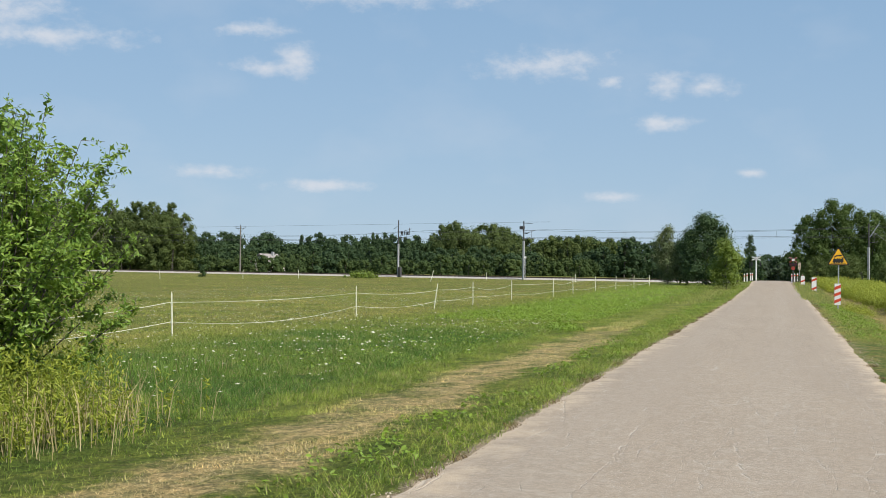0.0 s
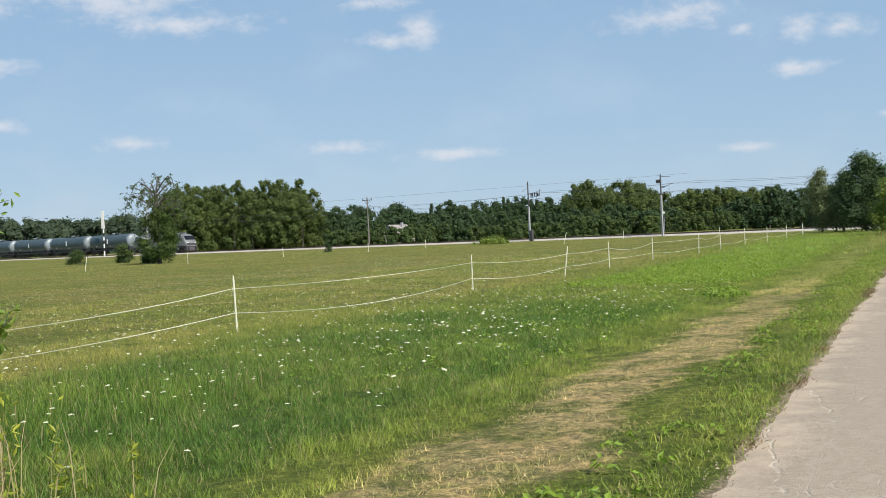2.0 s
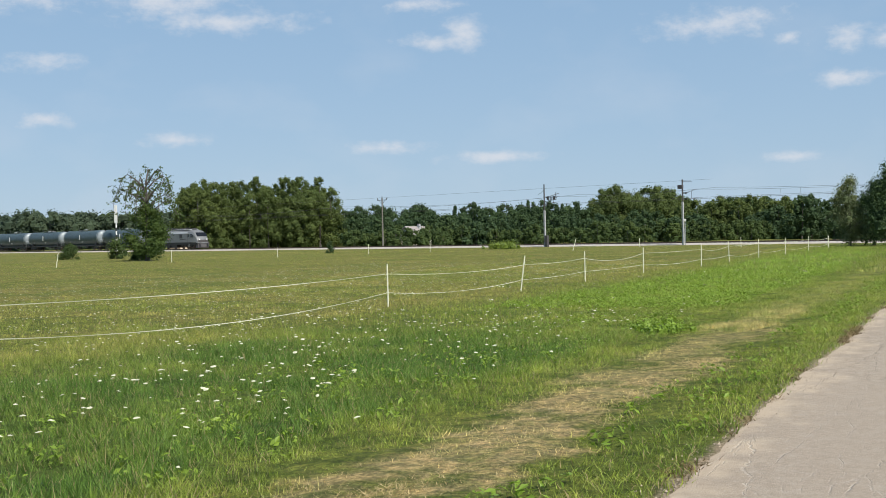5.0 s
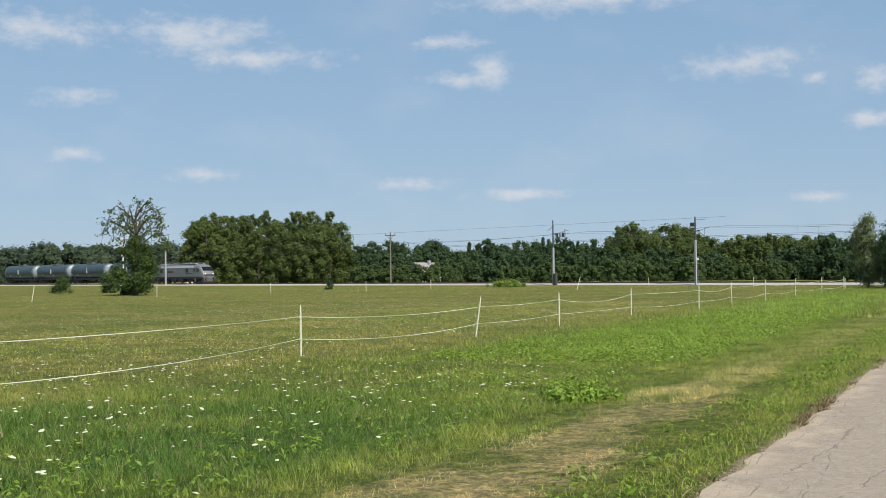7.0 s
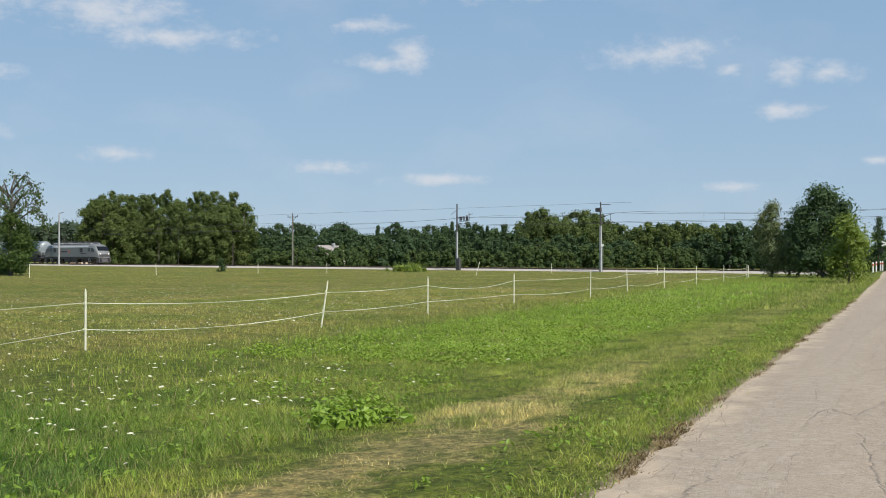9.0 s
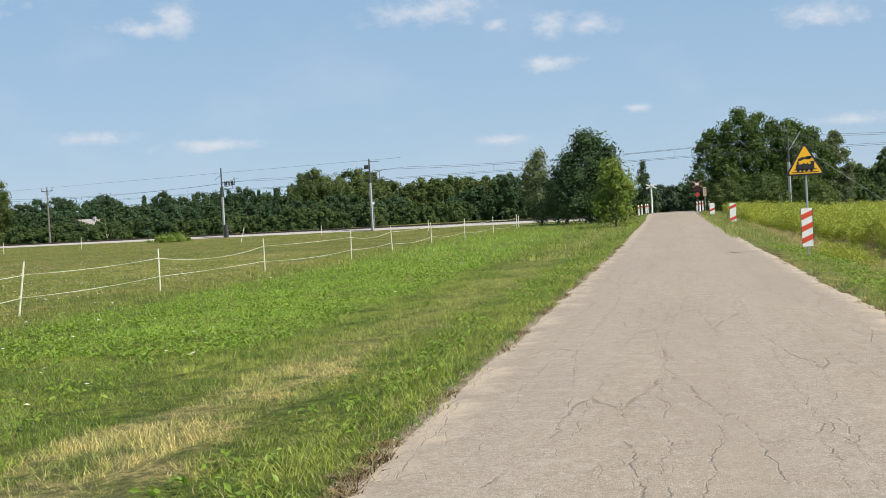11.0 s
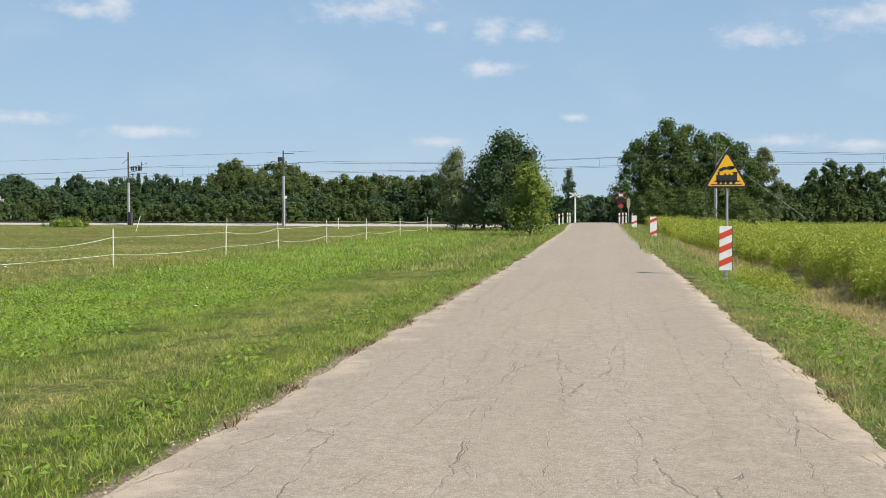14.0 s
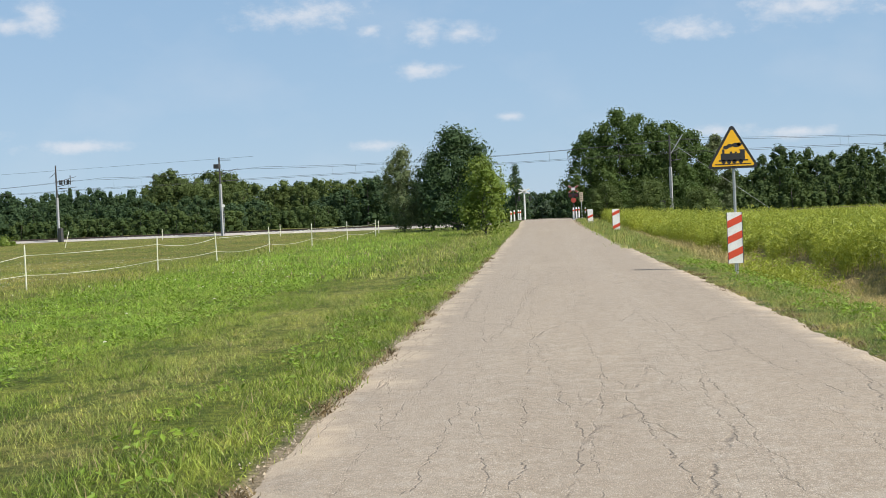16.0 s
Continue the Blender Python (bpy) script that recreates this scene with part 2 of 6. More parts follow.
def blade_material(name, gain, dry_share):
    m = Nodes(name, 0.55, 0, 0.3)
    c = turf_colour(m, False)
    c = m.mix(1.0, c, (gain, gain * 1.02, gain), "MULTIPLY")
    r = m.island()
    c = m.mix(m.ramp(r, 0.0, 1.0, 0, 0.55), c, m.mix(1.0, c, (1.55, 1.5, 1.3), "MULTIPLY"))
    c = m.mix(m.ramp(r, 1 - dry_share, 1 - dry_share + 0.02), c, (0.36, 0.29, 0.14))
    m.colour(c)
    return m.thin(c, 0.3).mat


def road_material():
    m = Nodes("asphalt", 0.9, 0, 0.25)
    x, y, z = m.xyz()
    c = m.mix(m.ramp(m.noise(0.6, 5, 0.6, m.scaled(1, 0.25, 1)), 0.35, 0.68), (0.385, 0.305, 0.218), (0.470, 0.375, 0.268))
    wheel = m.calc("ABSOLUTE", m.calc("SUBTRACT", m.calc("ABSOLUTE", m.calc("MULTIPLY_ADD", m.noise(0.25), 0.5, x)), 1.05))
    c = m.mix(m.ramp(wheel, 0.2, 0.6, 0.30, 0), c, (0.48, 0.41, 0.325))
    grit = m.cells(95)
    c = m.mix(m.ramp(grit, 0.15, 0.6, 0, 0.7), c, (0.22, 0.19, 0.155))
    c = m.mix(m.ramp(m.noise(90, 2), 0.54, 0.66, 0, 0.8), c, (0.56, 0.50, 0.42))
    c = m.mix(m.ramp(m.noise(26, 6, 0.85), 0.44, 0.62, 0, 0.85), c, (0.225, 0.185, 0.14))
    c = m.mix(m.ramp(m.noise(5, 4, 0.65), 0.45, 0.7, 0, 0.3), c, (0.44, 0.395, 0.33))
    c = m.mix(m.ramp(m.noise(13, 3, 0.6, m.scaled(1, 0.4, 1)), 0.55, 0.70, 0, 0.25), c, (0.24, 0.20, 0.155))
    c = m.mix(m.ramp(m.noise(0.45, 3, 0.5, m.scaled(1.6, 0.12, 1)), 0.42, 0.62, 0, 0.4), c, (0.30, 0.25, 0.195))
    sand = m.ramp(m.calc("ADD", m.calc("ABSOLUTE", m.calc("SUBTRACT", x, 0.2)), m.calc("MULTIPLY", m.calc("SUBTRACT", m.noise(1.3, 5, 0.65), 0.5), 1.7)), 2.0, 2.6)
    c = m.mix(m.calc("MULTIPLY", sand, 0.85), c, m.mix(m.noise(9, 4), (0.55, 0.45, 0.335), (0.42, 0.335, 0.235)))
    bent = m.nt.nodes.new("ShaderNodeVectorMath")
    bent.operation = "MULTIPLY_ADD"
    m.link(m.noise(1.6, 4, 0.6, None, True), bent.inputs[0])
    bent.inputs[1].default_value = (0.28, 0.5, 0)
    m.link(m.where, bent.inputs[2])
    jag = m.nt.nodes.new("ShaderNodeVectorMath")
    jag.operation = "MULTIPLY_ADD"
    m.link(m.noise(7, 3, 0.6, None, True), jag.inputs[0])
    jag.inputs[1].default_value = (0.10, 0.16, 0)
    m.link(bent.outputs[0], jag.inputs[2])
    line = m.cells(1.0, "DISTANCE_TO_EDGE", m.scaled(2.0, 0.13, 0, jag.outputs[0]))
    small = m.cells(1.0, "DISTANCE_TO_EDGE", m.scaled(4.2, 1.1, 0, jag.outputs[0]))
    crack = m.calc("MULTIPLY", m.ramp(line, 0.002, 0.013, 1, 0), m.ramp(m.noise(1.3, 6, 0.8), 0.42, 0.58, 0, 1.0))
    fine = m.calc("MULTIPLY", m.ramp(small, 0.006, 0.034, 1, 0), m.ramp(m.noise(1.1, 5, 0.75), 0.50, 0.64, 0, 0.55))
    crack = m.calc("MAXIMUM", crack, fine)
    late = m.ramp(y, 12, 20)
    c = m.mix(m.calc("MULTIPLY", crack, m.calc("MULTIPLY", late, 0.42)), c, (0.15, 0.125, 0.10))
    c = m.mix(m.calc("MULTIPLY", crack, m.calc("SUBTRACT", 0.3, m.calc("MULTIPLY", late, 0.3))), c, (0.56, 0.53, 0.47))
    patch = m.ramp(m.noise(0.8, 3, 0.5, m.scaled(1, 0.5, 1)), 0.66, 0.76, 0, 0.12)
    c = m.mix(patch, c, (0.22, 0.20, 0.175))
    m.colour(c)
    h = m.calc("SUBTRACT", m.calc("ADD", m.noise(70, 4, 0.7), m.calc("MULTIPLY", grit, 0.5)), m.calc("MULTIPLY", crack, 2.0))
    return m.bump(h, 0.55, 0.012).mat


TURF = turf_material()
BLADE = blade_material("grass_blade", 1.5, 0.10)
BLADE_FAR = blade_material("field_grass", 1.42, 0.2)
ASPHALT = road_material()
BALLAST = worn("ballast", (0.44, 0.40, 0.35), (0.20, 0.175, 0.15), 5, 0.95, 0, 0.7, 0.8)
CONCRETE = worn("pole_concrete", (0.36, 0.365, 0.37), (0.24, 0.24, 0.24), 1.5, 0.85)
STEEL = worn("galvanised_steel", (0.46, 0.47, 0.48), (0.30, 0.30, 0.30), 4, 0.45, 0.7)
DARK_STEEL = worn("dark_steel", (0.075, 0.075, 0.08), (0.12, 0.085, 0.06), 3, 0.6, 0.3)
RAIL = worn("rail_steel", (0.16, 0.12, 0.095), (0.09, 0.06, 0.045), 3, 0.6, 0.5)
WOOD = worn("weathered_timber", (0.19, 0.175, 0.15), (0.11, 0.10, 0.085), 2, 0.9, 0, 0.6, 0.4)
WHITE = worn("white_paint", (0.80, 0.79, 0.76), (0.50, 0.48, 0.43), 5, 0.5, 0, 0.45)
POST_WHITE = worn("fence_plastic", (0.70, 0.69, 0.53), (0.50, 0.48, 0.34), 6, 0.5, 0, 0.4)
TAPE = worn("fence_tape", (0.62, 0.62, 0.46), (0.42, 0.42, 0.28), 8, 0.6, 0, 0.3)
RED = worn("reflective_red", (0.66, 0.075, 0.030), (0.42, 0.06, 0.03), 5, 0.45, 0, 0.4)
YELLOW = worn("reflective_yellow", (0.82, 0.44, 0.012), (0.62, 0.33, 0.02), 5, 0.42, 0, 0.35)
BLACK = worn("black_paint", (0.018, 0.018, 0.02), (0.04, 0.035, 0.03), 5, 0.5, 0, 0.5)
GREY_BACK = worn("sign_back", (0.40, 0.41, 0.42), (0.28, 0.28, 0.27), 5, 0.5, 0.4)
LOCO_GREY = worn("loco_silver_paint", (0.20, 0.205, 0.21), (0.14, 0.145, 0.145), 0.9, 0.38, 0.15, 0.5, 0.03)
LOCO_ROOF = worn("loco_roof_paint", (0.45, 0.46, 0.47), (0.33, 0.34, 0.34), 1.2, 0.4, 0.1, 0.5, 0.03)
TANK = worn("tank_grey_paint", (0.062, 0.094, 0.108), (0.040, 0.058, 0.066), 0.8, 0.5, 0.1, 0.7, 0.03)
# tank grey made paler: sunlight on the domed ends is put into the colour
TANK_END_SUNLIT = worn("tank_end_sunlit_grey", (0.24, 0.275, 0.29), (0.15, 0.17, 0.18), 1.2, 0.4, 0.1, 0.6, 0.03)
GLASS = Nodes("dark_window_glass", 0.06, 0, 0.6).colour((0.012, 0.014, 0.016)).mat
DULL_RED = worn("faded_red", (0.34, 0.05, 0.035), (0.2, 0.03, 0.03), 4, 0.6)
LAMP_RED = Nodes("red_lens", 0.3).colour((0.06, 0.01, 0.01)).mat
BARK = worn("bark", (0.105, 0.092, 0.078), (0.05, 0.044, 0.038), 4, 0.95, 0, 0.7, 0.6)
BIRCH = worn("birch_bark", (0.55, 0.53, 0.48), (0.12, 0.10, 0.09), 2.5, 0.85, 0, 0.8, 0.3)
PLASTER = worn("house_plaster", (0.62, 0.58, 0.50), (0.42, 0.38, 0.32), 0.8, 0.9)
ROOF_TILE = worn("roof_sheet", (0.30, 0.27, 0.25), (0.18, 0.16, 0.15), 1.0, 0.8)
BEIGE = worn("beige_cabinet_paint", (0.58, 0.47, 0.34), (0.42, 0.33, 0.24), 1.5, 0.7)

LEAF_SHRUB = leaf_material("shrub_leaf", (0.107, 0.197, 0.032), (0.314, 0.434, 0.078), (0.537, 0.686, 0.094), 0.42, 1.2, 0.32)
LEAF_LIME = leaf_material("lime_leaf", (0.100, 0.152, 0.020), (0.195, 0.255, 0.036), (0.30, 0.38, 0.05), 0.5, 0.6)
LEAF_MID = leaf_material("broad_leaf", (0.046, 0.084, 0.019), (0.100, 0.152, 0.036), (0.16, 0.23, 0.042), 0.75, 0.4)
LEAF_GREY = leaf_material("grey_leaf", (0.085, 0.118, 0.046), (0.190, 0.220, 0.098), (0.22, 0.26, 0.11), 0.6, 0.5)
LEAF_DARK = leaf_material("dark_leaf", (0.030, 0.060, 0.024), (0.068, 0.114, 0.042), (0.115, 0.175, 0.045), 0.8, 0.25)
LEAF_WOOD = leaf_material("wood_leaf", (0.058, 0.086, 0.022), (0.128, 0.170, 0.046), (0.19, 0.25, 0.05), 0.8, 0.12)
LEAF_FIELD = leaf_material("thicket_leaf", (0.039, 0.070, 0.019), (0.085, 0.122, 0.033), (0.139, 0.185, 0.046), 0.85, 0.06)
# distance haze is put into this greyer, bluer leaf colour
LEAF_FAR_HAZED = leaf_material("far_wood_leaf_hazed", (0.046, 0.074, 0.046), (0.074, 0.106, 0.061), (0.114, 0.152, 0.076), 0.8, 0.05)
GOLD_LEAF = leaf_material("goldenrod_leaf", (0.20, 0.255, 0.030), (0.45, 0.47, 0.066), (0.52, 0.56, 0.09), 0.5, 0.3, 0.38)
CLOVER = leaf_material("clover_leaf", (0.150, 0.240, 0.026), (0.260, 0.380, 0.048), (0.36, 0.50, 0.06), 0.5, 0.4, 0.35)
GOLD_BLOOM = leaf_material("goldenrod_bloom", (0.52, 0.40, 0.016), (0.76, 0.57, 0.026), (0.6, 0.5, 0.05), 0.7, 0.3, 0.2)
LITTER = leaf_material("road_edge_litter", (0.12, 0.088, 0.045), (0.30, 0.23, 0.115), (0.15, 0.1, 0.05), 0.9, 2.0, 0.1)
DRY_BLADE = leaf_material("dry_mown_grass", (0.38, 0.295, 0.14), (0.62, 0.51, 0.28), (0.5, 0.4, 0.2), 0.75, 1.2, 0.2)
STRAW = leaf_material("dry_stalk", (0.345, 0.276, 0.138), (0.575, 0.483, 0.276), (0.575, 0.460, 0.230), 0.7, 2.0, 0.2)
GRIT = leaf_material("road_grit", (0.26, 0.215, 0.16), (0.56, 0.47, 0.36), (0.3, 0.25, 0.2), 0.9, 2.0, 0.02)
PETAL = Nodes("white_umbel", 0.9).colour((0.52, 0.52, 0.37)).mat


# ---- builders ----
def thing(name, m, label, category, group="", kind=""):
    ob = new(name)
    ob.matrix_world = m
    return tagged(ob, label, category, group, kind)


def part(name, bm, material, parent=None, label="", kind=""):
    """Links a bmesh as one mesh object under a thing or a part."""
    me = bpy.data.meshes.new(name)
    bmesh.ops.recalc_face_normals(bm, faces=bm.faces)
    bm.to_mesh(me)
    bm.free()
    me.materials.append(material)
    ob = new(name, me)
    ob.parent = parent
    return tagged(ob, label, kind=kind)


def array_mesh(name, verts, quads=None, tris=None, material=None, parent=None, smooth_faces=False):
    """A mesh from arrays of corners and faces."""
    me = bpy.data.meshes.new(name)
    verts = np.asarray(verts, np.float32)
    counts, loops = [], []
    if quads is not None and len(quads):
        loops.append(np.asarray(quads, np.int32).ravel())
        counts.append(np.full(len(quads), 4, np.int32))
    if tris is not None and len(tris):
        loops.append(np.asarray(tris, np.int32).ravel())
        counts.append(np.full(len(tris), 3, np.int32))
    loops, counts = np.concatenate(loops), np.concatenate(counts)
    me.vertices.add(len(verts))
    me.vertices.foreach_set("co", verts.ravel())
    me.loops.add(len(loops))
    me.loops.foreach_set("vertex_index", loops)
    me.polygons.add(len(counts))
    me.polygons.foreach_set("loop_start", np.concatenate(([0], np.cumsum(counts)[:-1])).astype(np.int32))
    me.update(calc_edges=True)
    me.validate()
    me.polygons.foreach_set("use_smooth", np.full(len(counts), smooth_faces))
    me.materials.append(material)
    ob = new(name, me)
    ob.parent = parent
    return ob


def box(bm, cx, cy, cz, sx, sy, sz, bevel=0.0, turn=None):
    made = bmesh.ops.create_cube(bm, size=1.0)["verts"]
    m = Matrix.Translation((cx, cy, cz)) @ (turn or Matrix()) @ Matrix.Diagonal((sx, sy, sz, 1))
    bmesh.ops.transform(bm, matrix=m, verts=made)
    if bevel:
        edges = {e for v in made for e in v.link_edges}
        bmesh.ops.bevel(bm, geom=list(edges), offset=bevel, segments=2, affect="EDGES", profile=0.6)
    return bm


def rod(bm, a, b, r0, r1=None, seg=8):
    """A round bar from a to b."""
    a, b = Vector(a), Vector(b)
    r1 = r0 if r1 is None else r1
    m = Matrix.Translation((a + b) / 2) @ (b - a).to_track_quat("Z", "Y").to_matrix().to_4x4()
    bmesh.ops.create_cone(bm, cap_ends=True, segments=seg, radius1=r0, radius2=max(r1, 0.0005), depth=(b - a).length, matrix=m)
    return bm


def tube(bm, points, radii, seg=6):
    """A bent tapering limb."""
    rings = []
    for i, p in enumerate(points):
        p = Vector(p)
        along = Vector(points[min(i + 1, len(points) - 1)]) - Vector(points[max(i - 1, 0)])
        q = along.to_track_quat("Z", "Y")
        rings.append([bm.verts.new(p + q @ Vector((radii[i] * math.cos(k * math.tau / seg), radii[i] * math.sin(k * math.tau / seg), 0))) for k in range(seg)])
    for a, b in zip(rings, rings[1:]):
        for k in range(seg):
            bm.faces.new((a[k], a[(k + 1) % seg], b[(k + 1) % seg], b[k]))
    bm.faces.new(rings[0][::-1])
    bm.faces.new(rings[-1])
    return bm


def profile(bm, outline, depth, m=None):
    """A flat outline in x, z drawn out along y, centred."""
    m = m or Matrix()
    front = [bm.verts.new(m @ Vector((x, -depth / 2, z))) for x, z in outline]
    back = [bm.verts.new(m @ Vector((x, depth / 2, z))) for x, z in outline]
    bm.faces.new(front)
    bm.faces.new(back[::-1])
    n = len(outline)
    for i in range(n):
        bm.faces.new((front[i], back[i], back[(i + 1) % n], front[(i + 1) % n]))
    return bm


def leaves(rng, centres, size, out=None, spread=1.0, slim=0.5, corners=4):
    """Leaf blades, each a bent diamond, round the given places."""
    n = len(centres)
    a = rng.normal(size=(n, 3))
    if out is not None:
        a = a * spread + out
    a /= np.linalg.norm(a, axis=1, keepdims=True) + 1e-9
    b = np.cross(a, rng.normal(size=(n, 3)))
    b /= np.linalg.norm(b, axis=1, keepdims=True) + 1e-9
    c = np.cross(a, b)
    s = (size * rng.uniform(0.6, 1.35, n))[:, None]
    if corners == 3:
        v = np.stack([centres - b * s * 0.5 - c * s * slim * 0.5, centres - b * s * 0.3 + c * s * slim * 0.5, centres + b * s * 0.6 + a * s * 0.1], 1)
        return v.reshape(-1, 3), np.arange(n * 3, dtype=np.int32).reshape(n, 3)
    v = np.stack([centres - b * s * 0.5, centres + c * s * slim * 0.5 + a * s * 0.08, centres + b * s * 0.5, centres - c * s * slim * 0.5 + a * s * 0.08], 1)
    return v.reshape(-1, 3), np.arange(n * 4, dtype=np.int32).reshape(n, 4)


# ---- the lie of the land ----
def smooth(a, b, v):
    k = np.clip((np.asarray(v, float) - a) / (b - a), 0, 1)
    return k * k * (3 - 2 * k)


def track_y(x):
    """The centre line of the railway."""
    return 139.5 - 0.42 * x


def ground_z(x, y):
    """The height of the ground: a road on a slight rise, a field that climbs to the railway, a ditch beside the road."""
    off = (y - track_y(x)) * 0.922
    z = 0.36 * smooth(-75, -8, off)
    z = z - 0.16 * smooth(-2.5, -9, x) * (1 - smooth(60, 100, y))
    z = z - 0.5 * smooth(2.9, 6.0, x) * (1 - smooth(6.4, 8.0, x)) * (1 - smooth(95, 125, y))
    z = z - (0.5 * smooth(4, 50, off) + 2.0 * smooth(40, 300, off)) * (1 - smooth(8, 26, np.abs(x)))
    near = 1 - smooth(2.6, 6.5, np.abs(x))
    return z + near * 0.34 * smooth(-22, -4, off) * (1 - smooth(6, 60, off))


def gz(x, y):
    return float(ground_z(x, y))


# ---- ground, road, railway ----
def lines(*runs):
    """Grid lines: runs of (start, end, step)."""
    out = []
    for a, b, step in runs:
        out += list(np.arange(a, b, step))
    return np.array(out + [runs[-1][1]])


def build_ground():
    xs = lines((-2500, -600, 380), (-600, -160, 55), (-160, -40, 5), (-40, -12, 1.5), (-12, 12, 0.3), (12, 40, 2), (40, 160, 10), (160, 2500, 260))
    ys = lines((-1500, -100, 280), (-100, -20, 8), (-20, 80, 0.8), (80, 240, 1.6), (240, 600, 24), (600, 4000, 340))
    gx, gy = np.meshgrid(xs, ys)
    z = ground_z(gx, gy)
    rng = np.random.default_rng(5)
    z += rng.normal(0, 0.012, z.shape) * (np.abs(gx) > 2.9) * (np.abs(gx) < 60)
    z -= 0.07 * (1 - smooth(1.9, 2.4, np.abs(gx)))
    v = np.stack([gx, gy, z], -1).reshape(-1, 3)
    nx, ny = len(xs), len(ys)
    i = (np.arange(ny - 1)[:, None] * nx + np.arange(nx - 1)[None, :]).ravel()
    quads = np.stack([i, i + 1, i + nx + 1, i + nx], 1)
    ob = array_mesh("ground", v, quads, None, TURF, None, True)
    tagged(ob, "grassy meadow ground with a dry mown strip and ditch", "ground", kind="structure")


def build_road():
    ys = lines((-60, 90, 0.25), (90, 200, 0.6), (200, 405, 12))
    us = np.array([-1, -0.94, -0.8, -0.6, -0.4, -0.2, 0, 0.2, 0.4, 0.6, 0.8, 0.94, 1])
    rng = np.random.default_rng(8)

    def ragged(n):
        r = rng.normal(0, 1, n)
        a = np.convolve(r, np.ones(3) / 3, "same") * 0.04 + np.convolve(r, np.ones(21) / 21, "same") * 0.09
        return a + rng.normal(0, 0.02, n)

    left, right = -2.36 + ragged(len(ys)), 2.74 - 0.75 * smooth(75, 128, ys) + ragged(len(ys))
    mid, half = (left + right) / 2, (right - left) / 2
    x = mid[:, None] + half[:, None] * us[None, :]
    y = np.repeat(ys[:, None], len(us), 1)
    z = ground_z(0 * x, y) + 0.026 - 0.018 * np.abs(us)[None, :] ** 3
    z[:, 0] -= 0.04
    z[:, -1] -= 0.04
    v = np.stack([x, y, z], -1).reshape(-1, 3)
    n = len(us)
    i = (np.arange(len(ys) - 1)[:, None] * n + np.arange(n - 1)[None, :]).ravel()
    ob = array_mesh("road", v, np.stack([i, i + 1, i + n + 1, i + n], 1), None, ASPHALT, None, True)
    tagged(ob, "narrow cracked sun-bleached asphalt road with sandy edges", "road", kind="structure")


def bend(s):
    """How far the railway swings away beyond the crossing."""
    d = max(0.0, s)
    return 0.011 * min(d, 40) ** 2 + max(0.0, d - 40) * 0.88


TRACK = pose(0, 139.5, 0, 0, 0, math.degrees(math.atan(-0.42)))
RAIL_TOP = 0.74


def build_railway():
    bm = bmesh.new()
    outline = [(-4.2, 0.05), (-2.1, 0.55), (2.1, 0.55), (4.2, 0.05)]
    rng = random.Random(4)
    rows = []
    for k in range(-330, 131):
        rows.append([bm.verts.new((k * 1.0, bend(k) + y + rng.uniform(-0.12, 0.12), z + rng.uniform(-0.035, 0.035))) for y, z in outline])
    for a, b in zip(rows, rows[1:]):
        for k in range(3):
            bm.faces.new((a[k], b[k], b[k + 1], a[k + 1]))
    bed = part("railway_bed", bm, BALLAST)
    bed.matrix_world = TRACK
    tagged(bed, "pale stone ballast bed under the railway track", "railway", kind="structure")
    for side in (-0.76, 0.76):
        bm = bmesh.new()
        shape = [(-0.07, 0.0), (0.07, 0.0), (0.07, 0.015), (0.012, 0.03), (0.012, 0.12), (0.035, 0.13), (0.035, 0.165), (-0.035, 0.165), (-0.035, 0.13), (-0.012, 0.12), (-0.012, 0.03), (-0.07, 0.015)]
        rows = [[bm.verts.new((s, side + bend(s) + y, RAIL_TOP - 0.165 + z)) for y, z in shape] for s in (-330, -150, -60, 0, 12, 24, 36, 48, 60, 130)]
        for a, b in zip(rows, rows[1:]):
            for k in range(12):
                bm.faces.new((a[k], b[k], b[(k + 1) % 12], a[(k + 1) % 12]))
        rail = part("rail", bm, RAIL)
        rail.matrix_world = TRACK
        tagged(rail, "brown steel rail of the railway track", "rail", kind="structure")
    bm = bmesh.new()
    box(bm, 0, 0, 0, 0.24, 2.6, 0.16)
    me = bpy.data.meshes.new("sleeper")
    bm.to_mesh(me)
    bm.free()
    me.materials.append(CONCRETE)
    for k in range(90):
        ob = new("sleeper", me)
        ob.parent = bed
        ob.matrix_basis = pose(-72 + k * 0.65 + 14, 0, RAIL_TOP - 0.235)


build_ground()
build_road()
build_railway()


